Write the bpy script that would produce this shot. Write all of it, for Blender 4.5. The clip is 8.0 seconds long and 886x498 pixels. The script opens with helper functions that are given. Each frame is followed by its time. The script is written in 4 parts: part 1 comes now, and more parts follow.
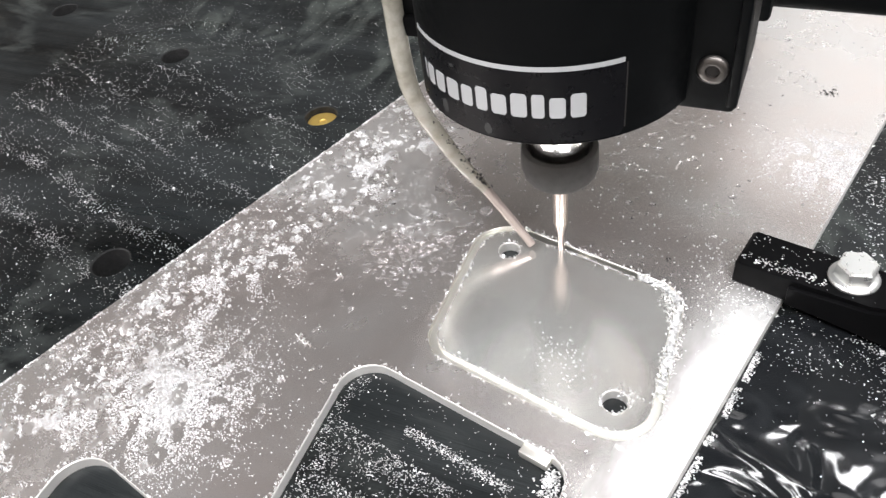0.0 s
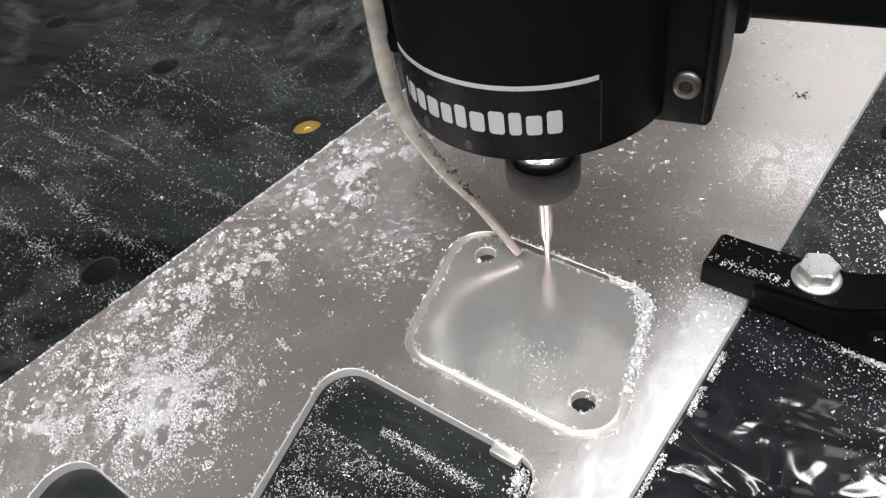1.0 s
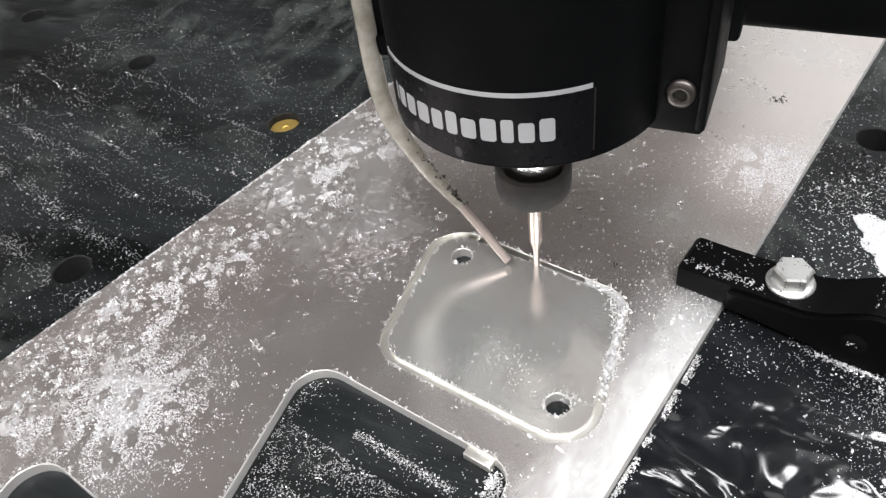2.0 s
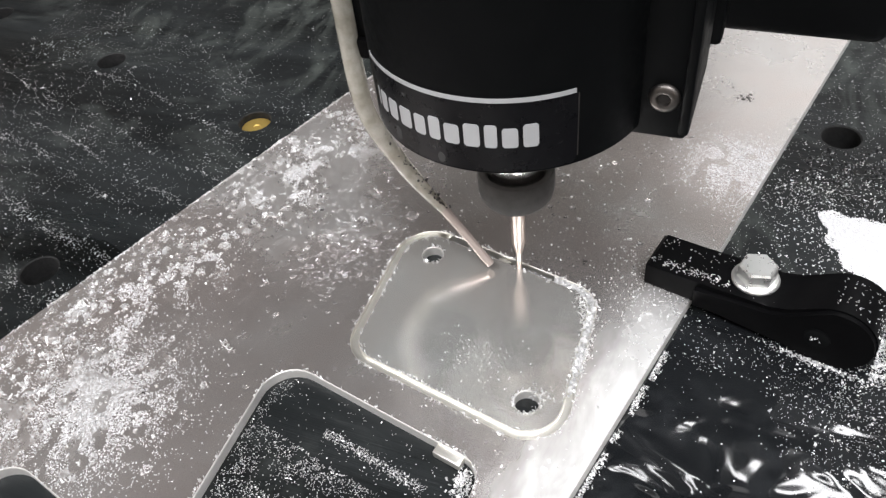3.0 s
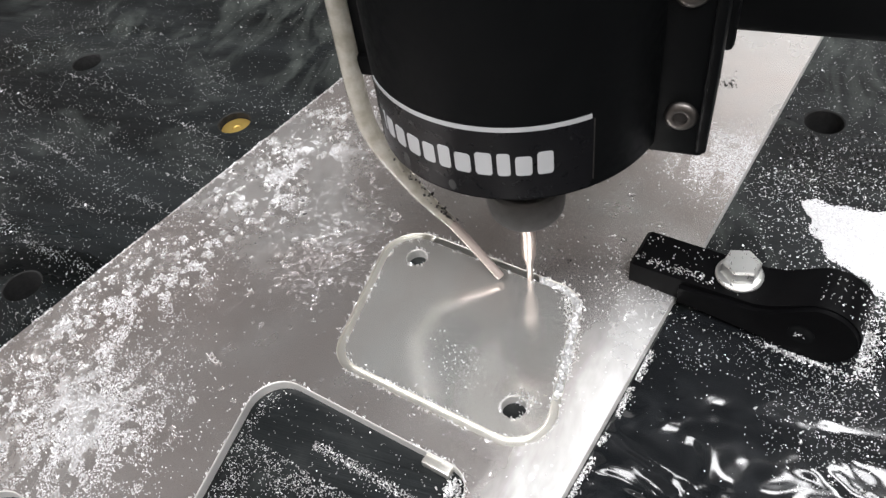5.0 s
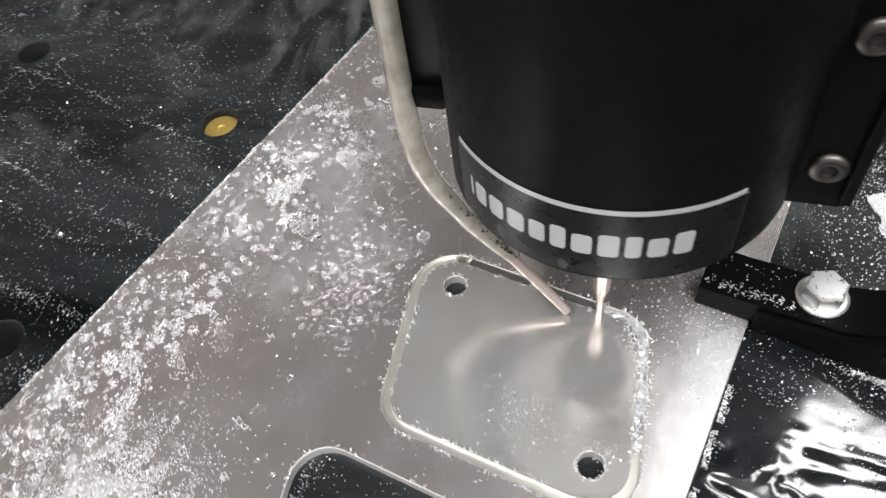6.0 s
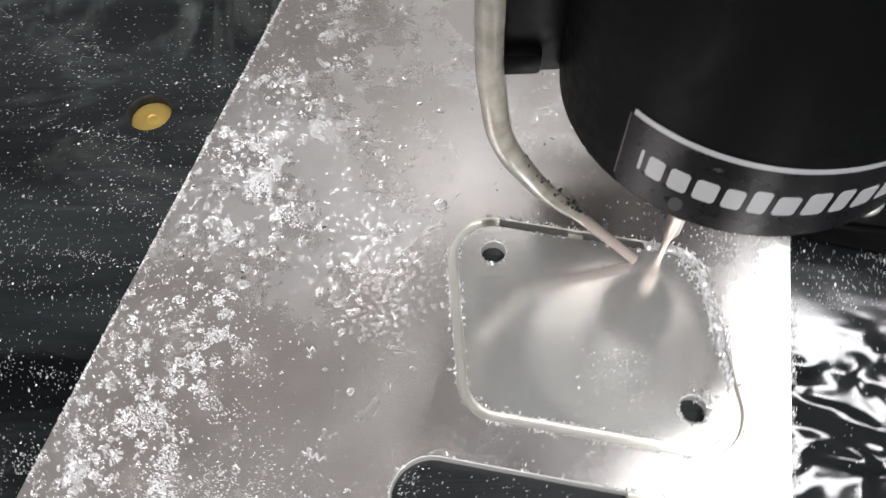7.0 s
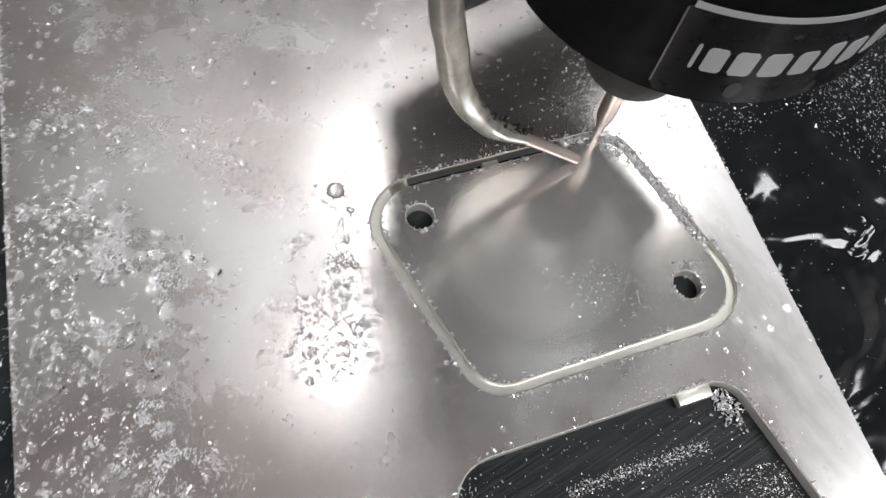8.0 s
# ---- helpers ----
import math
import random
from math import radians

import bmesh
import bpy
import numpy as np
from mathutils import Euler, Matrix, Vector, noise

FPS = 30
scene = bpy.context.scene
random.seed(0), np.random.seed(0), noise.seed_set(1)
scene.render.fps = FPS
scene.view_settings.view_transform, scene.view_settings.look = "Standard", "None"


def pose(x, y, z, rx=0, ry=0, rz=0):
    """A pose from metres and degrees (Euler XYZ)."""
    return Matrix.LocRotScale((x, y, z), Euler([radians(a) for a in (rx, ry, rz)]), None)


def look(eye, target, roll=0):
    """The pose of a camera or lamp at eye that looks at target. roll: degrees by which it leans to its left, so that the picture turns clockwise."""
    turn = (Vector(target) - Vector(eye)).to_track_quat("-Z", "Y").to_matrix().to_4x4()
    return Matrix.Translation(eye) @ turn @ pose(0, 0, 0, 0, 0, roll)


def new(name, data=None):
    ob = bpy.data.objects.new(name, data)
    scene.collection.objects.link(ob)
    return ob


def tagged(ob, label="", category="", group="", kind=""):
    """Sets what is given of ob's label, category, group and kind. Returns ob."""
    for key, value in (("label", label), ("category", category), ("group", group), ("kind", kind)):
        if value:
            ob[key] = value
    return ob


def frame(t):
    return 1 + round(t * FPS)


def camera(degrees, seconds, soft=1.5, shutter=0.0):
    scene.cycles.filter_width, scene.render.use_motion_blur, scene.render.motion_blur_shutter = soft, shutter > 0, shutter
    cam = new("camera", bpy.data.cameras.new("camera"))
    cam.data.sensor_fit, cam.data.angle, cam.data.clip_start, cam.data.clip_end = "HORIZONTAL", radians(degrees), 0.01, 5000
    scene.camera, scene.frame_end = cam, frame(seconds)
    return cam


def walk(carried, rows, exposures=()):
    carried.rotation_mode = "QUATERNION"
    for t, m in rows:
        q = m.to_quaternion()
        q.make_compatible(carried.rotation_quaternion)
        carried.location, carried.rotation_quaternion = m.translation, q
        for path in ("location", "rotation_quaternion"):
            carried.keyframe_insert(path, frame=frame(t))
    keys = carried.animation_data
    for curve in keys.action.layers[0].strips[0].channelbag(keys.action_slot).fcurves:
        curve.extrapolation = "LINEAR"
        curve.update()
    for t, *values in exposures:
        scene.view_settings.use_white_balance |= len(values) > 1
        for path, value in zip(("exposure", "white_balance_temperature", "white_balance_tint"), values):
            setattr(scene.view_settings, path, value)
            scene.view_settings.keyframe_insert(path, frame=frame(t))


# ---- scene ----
cam = camera(58.70, 8.0, 1.3, 0.4)
PATH = [
    (0, (0.05344, -0.12684, 0.13439), (-0.0121, -0.01107, 0.00728), -9.05),
    (0.5, (0.05985, -0.12678, 0.13553), (-0.00614, -0.01133, 0.00835), -9.51),
    (1, (0.06127, -0.12636, 0.13821), (-0.00534, -0.01124, 0.01107), -10.15),
    (1.5, (0.06181, -0.12544, 0.13757), (-0.00368, -0.00986, 0.01025), -9.59),
    (3, (0.06462, -0.12391, 0.13779), (0.00597, -0.00606, 0.00923), -7.57),
    (3.5, (0.06735, -0.12367, 0.13566), (0.00891, -0.00657, 0.00632), -8.38),
    (4, (0.06996, -0.12277, 0.13619), (0.01121, -0.00576, 0.00691), -8.78),
    (5.5, (0.05487, -0.10711, 0.14483), (0.00286, 0.00165, 0.00581), -9.86),
    (6, (0.03579, -0.0916, 0.14519), (-0.00579, 0.01064, -0.00204), -9.76),
    (6.5, (0.01126, -0.081, 0.14045), (-0.00707, 0.01464, -0.01568), -6.96),
    (7, (-0.01052, -0.07973, 0.14173), (-0.01039, 0.01142, -0.01811), -1.98),
    (7.3, (-0.02202, -0.07324, 0.13592), (-0.00612, 0.01052, -0.02714), -0.92),
    (7.5, (-0.02948, -0.06538, 0.13335), (0.00156, 0.01167, -0.03083), 2.28),
    (7.7, (-0.03503, -0.05786, 0.13182), (0.00661, 0.00761, -0.03502), 6.89),
    (8, (-0.03874, -0.04945, 0.12643), (0.01288, 0.00623, -0.04118), 12.28),
]
walk(cam, [(t, look(eye, target, roll)) for t, eye, target, roll in PATH], [(0.0, 0.58), (0.5, 0.36), (1.0, 0.22), (6.0, 0.22), (6.8, 0.1), (7.4, -0.05), (8.0, -0.58)])

# One unit of the plan, in metres; all shapes below are drawn in plan units.
U = 0.00092


def stage(m):
    """A pose whose translation is given in plan units."""
    m = m.copy()
    m.translation = m.translation * U
    return m


# ---- world and light ----
world = bpy.data.worlds.new("workshop_air")
scene.world = world
world.use_nodes = True
world.node_tree.nodes["Background"].inputs["Color"].default_value = (0.8, 0.9, 1.0, 1)
world.node_tree.nodes["Background"].inputs["Strength"].default_value = 0.02


def area_lamp(name, eye, target, long, wide, watts, tint, spin=0.0):
    data = bpy.data.lights.new(name, "AREA")
    data.shape, data.size, data.size_y = "RECTANGLE", long, wide
    data.energy, data.color = watts, tint
    ob = new(name, data)
    ob.matrix_world = look(eye, target, spin)
    return ob


# three strip lights hang over the machine, the weak third an added fill: place, aim, length, width, watts
STRIPS = [((0.475, 0.37, 0.985), (0.475, 0.37, 0.0), 0.52, 0.19, 5.9), ((0.19, 0.205, 0.985), (0.19, 0.205, 0.0), 0.32, 0.10, 1.6), ((0.05, 0.70, 0.985), (0.05, 0.70, 0.0), 0.26, 0.13, 0.22)]
# unseen fill lights behind the view, added to lift the whole room
FILL_PANELS = [((-0.9, -0.95, 1.86), (-0.9, -0.95, 0.0), 1.2, 0.6), ((0.8, -0.95, 1.86), (0.8, -0.95, 0.0), 1.2, 0.6)]
for strip in STRIPS:
    area_lamp("strip_light_glow", *strip, (0.985, 0.985, 1.0), -22)
for panel, watts in zip(FILL_PANELS, (36.0, 46.0)):
    area_lamp("fill_panel_glow", *panel, watts, (0.975, 0.97, 1.0))

# unseen fill at the wall, added to brighten the plate's far right
WALL_FILL = ((0.36, 1.93, 1.2), (0.36, 0.0, 1.2), 0.8, 0.8)
area_lamp("wall_fill_glow", *WALL_FILL, 1.6, (1.0, 0.98, 0.98))

# ---- materials ----


def material(name, color=(0.5, 0.5, 0.5), rough=0.5, metal=0.0, **more):
    m = bpy.data.materials.new(name)
    m.use_nodes = True
    b = m.node_tree.nodes["Principled BSDF"]
    b.inputs["Base Color"].default_value = (*color, 1)
    b.inputs["Roughness"].default_value = rough
    b.inputs["Metallic"].default_value = metal
    for key, value in more.items():
        b.inputs[key.replace("_", " ")].default_value = value
    return m, m.node_tree, b


def node(tree, kind, **inputs):
    n = tree.nodes.new(kind)
    for key, value in inputs.items():
        n.inputs[key.replace("_", " ")].default_value = value
    return n


def noise_of(tree, scale, detail=4.0, rough=0.55, stretch=(1, 1, 1), turn=0.0, warp=0.0):
    """Noise in the thing's own metres."""
    at = node(tree, "ShaderNodeTexCoord")
    mp = node(tree, "ShaderNodeMapping")
    mp.inputs["Scale"].default_value = stretch
    mp.inputs["Rotation"].default_value = (0, 0, radians(turn))
    tree.links.new(at.outputs["Object"], mp.inputs["Vector"])
    n = node(tree, "ShaderNodeTexNoise", Scale=scale, Detail=detail, Roughness=rough, Distortion=warp)
    tree.links.new(mp.outputs["Vector"], n.inputs["Vector"])
    return n.outputs["Fac"]


def ramp(tree, value, low, high, a, b):
    n = tree.nodes.new("ShaderNodeMapRange")
    n.inputs["From Min"].default_value, n.inputs["From Max"].default_value = low, high
    n.inputs["To Min"].default_value, n.inputs["To Max"].default_value = a, b
    tree.links.new(value, n.inputs["Value"])
    return n.outputs["Result"]


def blend(tree, value, a, b):
    n = tree.nodes.new("ShaderNodeMix")
    n.data_type = "RGBA"
    n.inputs[6].default_value, n.inputs[7].default_value = (*a, 1), (*b, 1)
    tree.links.new(value, n.inputs[0])
    return n.outputs[2]


def bump(tree, value, strength, depth, under=None):
    n = node(tree, "ShaderNodeBump", Strength=strength, Distance=depth)
    tree.links.new(value, n.inputs["Height"])
    if under is not None:
        tree.links.new(under, n.inputs["Normal"])
    return n.outputs["Normal"]


def maths(tree, kind, a, b):
    n = tree.nodes.new("ShaderNodeMath")
    n.operation = kind
    for k, v in ((0, a), (1, b)):
        if isinstance(v, (int, float)):
            n.inputs[k].default_value = v
        else:
            tree.links.new(v, n.inputs[k])
    return n.outputs[0]


def run_of(tree, ax, ay, offset):
    """Distance from a line in the plan, in the thing's own metres."""
    at = tree.nodes.new("ShaderNodeTexCoord")
    xyz = tree.nodes.new("ShaderNodeSeparateXYZ")
    tree.links.new(at.outputs["Object"], xyz.inputs[0])
    along = maths(tree, "MULTIPLY", xyz.outputs["X"], ax)
    return maths(tree, "ADD", maths(tree, "ADD", along, maths(tree, "MULTIPLY", xyz.outputs["Y"], ay)), offset)


def plate_dust(tree):
    """A dried film of fine white dust: a ragged band along the plate's slanting edge."""
    run = run_of(tree, 0.9536, -0.3012, 0.0695)
    band = maths(tree, "MULTIPLY", ramp(tree, run, 0.002, 0.016, 0.35, 1.0), ramp(tree, run, 0.034, 0.058, 1.0, 0.0))
    ragged = noise_of(tree, 130, 8, 0.78, warp=0.3)
    return maths(tree, "MULTIPLY", band, ramp(tree, ragged, 0.40, 0.75, 0.0, 0.3))


def plate_wash_glare(tree):
    """Milky coolant run down the strip beside the plate's straight edge, with bright reflection painted in; feathered
    rims.
    """
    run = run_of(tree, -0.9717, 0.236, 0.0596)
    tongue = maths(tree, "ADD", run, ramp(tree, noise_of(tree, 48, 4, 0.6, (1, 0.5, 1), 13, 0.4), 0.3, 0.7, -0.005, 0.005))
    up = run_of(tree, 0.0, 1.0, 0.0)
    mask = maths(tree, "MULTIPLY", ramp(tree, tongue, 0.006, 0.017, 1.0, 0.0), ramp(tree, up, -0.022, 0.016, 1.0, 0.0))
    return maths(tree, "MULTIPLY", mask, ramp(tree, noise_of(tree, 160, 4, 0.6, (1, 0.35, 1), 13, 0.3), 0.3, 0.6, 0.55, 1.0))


def plate_metal(name, base, rough, wet, metal, dusty=False):
    """Bare metal under a thin milky film of coolant."""
    m, tree, b = material(name, base, rough, metal)
    large = noise_of(tree, 26, 5, 0.6, warp=0.6)
    smear = noise_of(tree, 110, 5, 0.65, warp=0.3)
    grain = noise_of(tree, 900, 3, 0.6, (0.06, 1, 1), -13.4)
    # warm patches stand for tinted reflections, put into the base colour
    c = blend(tree, ramp(tree, large, 0.3, 0.7, 0, 1), (base[0] * 0.87, base[1] * 0.80, base[2] * 0.775), base)
    tree.links.new(c, b.inputs["Base Color"])
    add = tree.nodes.new("ShaderNodeMath")
    add.operation = "ADD"
    tree.links.new(ramp(tree, large, 0.35, 0.65, rough * 0.8, rough * 1.15), add.inputs[0])
    tree.links.new(ramp(tree, smear, 0.35, 0.75, 0.0, 0.05), add.inputs[1])
    if dusty:
        film = plate_dust(tree)
        tree.links.new(maths(tree, "ADD", add.outputs[0], maths(tree, "MULTIPLY", film, 0.35)), b.inputs["Roughness"])
        # whitens the strip: coolant, and reflected brightness put into the colour
        wash_glare = plate_wash_glare(tree)
        dull = maths(tree, "ADD", maths(tree, "MULTIPLY", film, 0.35), maths(tree, "MULTIPLY", wash_glare, 0.5))
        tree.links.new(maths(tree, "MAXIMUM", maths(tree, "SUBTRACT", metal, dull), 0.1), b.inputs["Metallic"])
        milk_glare = tree.nodes.new("ShaderNodeMix")
        milk_glare.data_type = "RGBA"
        milk_glare.inputs[7].default_value = (0.88, 0.885, 0.87, 1)
        tree.links.new(c, milk_glare.inputs[6])
        tree.links.new(wash_glare, milk_glare.inputs[0])
        tree.links.new(milk_glare.outputs[2], b.inputs["Base Color"])
    else:
        tree.links.new(add.outputs[0], b.inputs["Roughness"])
    n = bump(tree, grain, 0.10, 0.0001)
    n = bump(tree, smear, 0.07, 0.0003, n)
    tree.links.new(n, b.inputs["Normal"])
    if wet:
        b.inputs["Coat Weight"].default_value = wet
        b.inputs["Coat Roughness"].default_value = 0.08
        b.inputs["Coat IOR"].default_value = 1.33
        film = noise_of(tree, 60, 3, 0.5, warp=0.2)
        tree.links.new(bump(tree, film, 0.16, 0.0010), b.inputs["Coat Normal"])
    return m


def make_bed_black():
    m, tree, b = material("bed_black", (0.03, 0.032, 0.034), 0.45, Specular_IOR_Level=0.26)
    large = noise_of(tree, 16, 5, 0.6, warp=0.8)
    lanes = noise_of(tree, 48, 5, 0.65, (0.12, 1, 1), 15.6)
    # grey-green patches: dust, and pale reflections put into the colour
    dusty = noise_of(tree, 34, 7, 0.72, (0.5, 1, 1), 15.6, 0.6)
    fine = noise_of(tree, 700, 4, 0.7)
    c = blend(tree, ramp(tree, lanes, 0.38, 0.66, 0, 1), (0.002, 0.0027, 0.003), (0.019, 0.022, 0.023))
    mix = tree.nodes.new("ShaderNodeMix")
    mix.data_type = "RGBA"
    mix.inputs[7].default_value = (0.052, 0.058, 0.055, 1)
    tree.links.new(c, mix.inputs[6])
    tree.links.new(ramp(tree, dusty, 0.53, 0.70, 0, 0.8), mix.inputs[0])
    # pale reflections over the far half of the bed, painted in as smears
    smear = noise_of(tree, 75, 6, 0.68, (1.0, 0.4, 1), 15.6, 0.7)
    far = ramp(tree, run_of(tree, 0.289, 0.957, -0.0181), 0.004, 0.03, 0.0, 1.0)
    last = tree.nodes.new("ShaderNodeMix")
    last.data_type = "RGBA"
    last.inputs[7].default_value = (0.085, 0.096, 0.088, 1)
    tree.links.new(mix.outputs[2], last.inputs[6])
    tree.links.new(maths(tree, "MULTIPLY", far, ramp(tree, smear, 0.5, 0.72, 0.0, 0.8)), last.inputs[0])
    tree.links.new(last.outputs[2], b.inputs["Base Color"])
    tree.links.new(ramp(tree, large, 0.35, 0.65, 0.22, 0.55), b.inputs["Roughness"])
    n = bump(tree, fine, 0.25, 0.0002)
    n = bump(tree, noise_of(tree, 420, 4, 0.7, (0.03, 1, 1), 15.6), 0.35, 0.0006, n)
    n = bump(tree, lanes, 0.25, 0.0012, n)
    tree.links.new(n, b.inputs["Normal"])
    return m


def make_water():
    """A dark wet film: calm beside the clamp, rippled where the coolant runs off the plate."""
    m, tree, b = material("water_film", (0.009, 0.010, 0.011), 0.1, 0.0, IOR=1.6)
    wave = noise_of(tree, 70, 1.8, 0.5, (0.8, 1.15, 1), 15, 0.35)
    at = tree.nodes.new("ShaderNodeTexCoord")
    xyz = tree.nodes.new("ShaderNodeSeparateXYZ")
    tree.links.new(at.outputs["Object"], xyz.inputs[0])
    run = ramp(tree, xyz.outputs["Y"], -0.016, -0.032, 0.06, 1.0)
    grime = noise_of(tree, 60, 6, 0.7)
    tree.links.new(blend(tree, ramp(tree, grime, 0.5, 0.75, 0, 1), (0.008, 0.009, 0.010), (0.022, 0.024, 0.026)), b.inputs["Base Color"])
    n = node(tree, "ShaderNodeBump", Distance=0.0036)
    tree.links.new(run, n.inputs["Strength"])
    tree.links.new(wave, n.inputs["Height"])
    tree.links.new(n.outputs["Normal"], b.inputs["Normal"])
    return m


def make_chip(name, color, metal, rough):
    m, tree, b = material(name, color, rough, metal)
    geo = tree.nodes.new("ShaderNodeNewGeometry")
    c = blend(tree, geo.outputs["Random Per Island"], tuple(v * 0.72 for v in color), tuple(min(1, v * 1.06) for v in color))
    tree.links.new(c, b.inputs["Base Color"])
    return m


def worn(name, color, rough, metal=0.0, scale=400, dusty=0.12, **more):
    m, tree, b = material(name, color, rough, metal, **more)
    a = noise_of(tree, scale, 5, 0.65)
    big = noise_of(tree, scale / 9, 4, 0.6, warp=0.5)
    lift = tuple(min(1, v + dusty * 0.35) for v in color)
    tree.links.new(blend(tree, ramp(tree, big, 0.5, 0.85, 0, 1), color, lift), b.inputs["Base Color"])
    tree.links.new(ramp(tree, a, 0.3, 0.7, rough * 0.8, min(1, rough * 1.2)), b.inputs["Roughness"])
    tree.links.new(bump(tree, a, 0.08, 0.0002), b.inputs["Normal"])
    return m


def make_tube():
    m, tree, b = material("clear_tube", (0.85, 0.82, 0.76), 0.12, 0.0, Transmission_Weight=0.5, IOR=1.4, Coat_Weight=0.5, Coat_Roughness=0.06)
    cloud = noise_of(tree, 220, 4, 0.6)
    tree.links.new(blend(tree, ramp(tree, cloud, 0.35, 0.7, 0, 1), (0.50, 0.475, 0.40), (0.82, 0.79, 0.71)), b.inputs["Base Color"])
    tree.links.new(bump(tree, cloud, 0.2, 0.0004), b.inputs["Normal"])
    return m


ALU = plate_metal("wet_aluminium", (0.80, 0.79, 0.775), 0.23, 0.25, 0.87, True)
ALU_PANEL = plate_metal("wet_aluminium_panel", (0.80, 0.825, 0.80), 0.15, 0.6, 0.76)
ALU_CUT = worn("milled_aluminium", (0.80, 0.785, 0.73), 0.36, 0.82, 900, 0.0)
ALU_WALL = worn("milled_aluminium_wall", (0.84, 0.83, 0.80), 0.4, 0.55, 900, 0.0)
CAST = worn("cast_aluminium", (0.88, 0.88, 0.87), 0.3, 0.95, 700, 0.0)
BED = make_bed_black()
BED_SIDE = worn("bed_core", (0.007, 0.007, 0.007), 0.85, 0, 500)
WATER = make_water()
CHIP = make_chip("aluminium_chips", (0.84, 0.84, 0.84), 0.6, 0.36)
DUST = make_chip("aluminium_dust", (0.86, 0.86, 0.87), 0.1, 0.6)
SOOT_SHADE = make_chip("burnt_specks", (0.02, 0.017, 0.015), 0.0, 0.6)
BRASS = worn("brass", (0.60, 0.42, 0.12), 0.45, 0.8, 900, 0.1)
BLACK_METAL = worn("black_anodised", (0.003, 0.0034, 0.0037), 0.5, 0.0, 500, 0.006, Specular_IOR_Level=0.08)
BLACK_PLASTIC = worn("black_plastic", (0.0025, 0.0025, 0.0028), 0.45, 0.0, 600, 0.002, Specular_IOR_Level=0.06)
STICKER = worn("black_sticker", (0.004, 0.004, 0.005), 0.3, 0.0, 500, 0.005, Specular_IOR_Level=0.25)
SCUFF = worn("worn_sticker", (0.035, 0.036, 0.036), 0.45, 0.0, 700, 0.05)
PRINT = worn("silver_print", (0.50, 0.51, 0.52), 0.45, 0.2, 900, 0.0)
NUT = worn("blued_steel_nut", (0.06, 0.058, 0.056), 0.62, 0.2, 600, 0.06)
STEEL = worn("bright_steel", (0.72, 0.71, 0.70), 0.22, 1.0, 800, 0.0)
CARBIDE = worn("tool_steel", (0.52, 0.45, 0.41), 0.36, 0.85, 800, 0.0)
ZINC = worn("zinc_plated_steel", (0.82, 0.83, 0.81), 0.3, 0.85, 500, 0.0)
SCREW_GREY = worn("grey_steel_screw", (0.16, 0.148, 0.138), 0.42, 1.0, 600, 0.1)
COPPER = worn("copper_nozzle", (0.58, 0.50, 0.46), 0.2, 0.45, 500, 0.1)
TUBE = make_tube()
WHITE_PAINT = worn("white_wall_paint", (0.36, 0.35, 0.335), 0.8, 0, 30, 0.05)
PAINT = worn("wall_paint", (0.42, 0.38, 0.34), 0.8, 0, 30, 0.1)
CEIL = worn("ceiling_paint", (0.33, 0.322, 0.315), 0.85, 0, 30, 0.05)
CONCRETE = worn("concrete_floor", (0.3, 0.29, 0.28), 0.8, 0, 40, 0.1)

# ---- building helpers ----


def shaped(bm, mats, smooth=40):
    bmesh.ops.recalc_face_normals(bm, faces=bm.faces[:])
    me = bpy.data.meshes.new("shape")
    for f in bm.faces:
        f.smooth = True
    bm.to_mesh(me)
    bm.free()
    me.set_sharp_from_angle(angle=radians(smooth))
    for m in mats if isinstance(mats, (list, tuple)) else [mats]:
        me.materials.append(m)
    return me


def part(name, bm, mats, parent=None, label="", base=(0, 0, 0), smooth=40):
    """Links a bmesh drawn in plan units as one mesh object, with its origin at base."""
    bmesh.ops.translate(bm, vec=-Vector(base), verts=bm.verts[:])
    bmesh.ops.scale(bm, vec=(U, U, U), verts=bm.verts[:])
    ob = new(name, shaped(bm, mats, smooth))
    if parent is None:
        ob.location = Vector(base) * U
    else:
        ob.parent = parent
    return tagged(ob, label)


def circle(cx, cy, r, n=24, a0=0.0, a1=360.0):
    return [Vector((cx + r * math.cos(radians(a0 + (a1 - a0) * i / n)), cy + r * math.sin(radians(a0 + (a1 - a0) * i / n)))) for i in range(n)]


def rounded(corners, radii, n=8):
    """A closed outline with rounded corners."""
    out, k = [], len(corners)
    for i in range(k):
        p, a, b = (Vector(corners[j % k]) for j in (i, i - 1, i + 1))
        u, w = (a - p).normalized(), (b - p).normalized()
        half = u.angle(w) / 2
        r = radii[i] if isinstance(radii, (list, tuple)) else radii
        d = r / math.tan(half)
        c = p + (u + w).normalized() * (r / math.sin(half))
        s, e = p + u * d - c, p + w * d - c
        turn = s.angle_signed(e)
        for j in range(n + 1):
            q = s.copy()
            q.rotate(Matrix.Rotation(-turn * j / n, 2))
            out.append(c + q)
    return out


def area_of(loop):
    return 0.5 * sum(a.x * b.y - b.x * a.y for a, b in zip(loop, loop[1:] + loop[:1]))


def grown(loop, d):
    """The outline moved outwards by d."""
    if area_of(loop) < 0:
        loop = loop[::-1]
    out, k = [], len(loop)
    for i in range(k):
        a, p, b = loop[i - 1], loop[i], loop[(i + 1) % k]
        t = ((p - a).normalized() + (b - p).normalized()).normalized()
        out.append(p + Vector((t.y, -t.x)) * d)
    return out


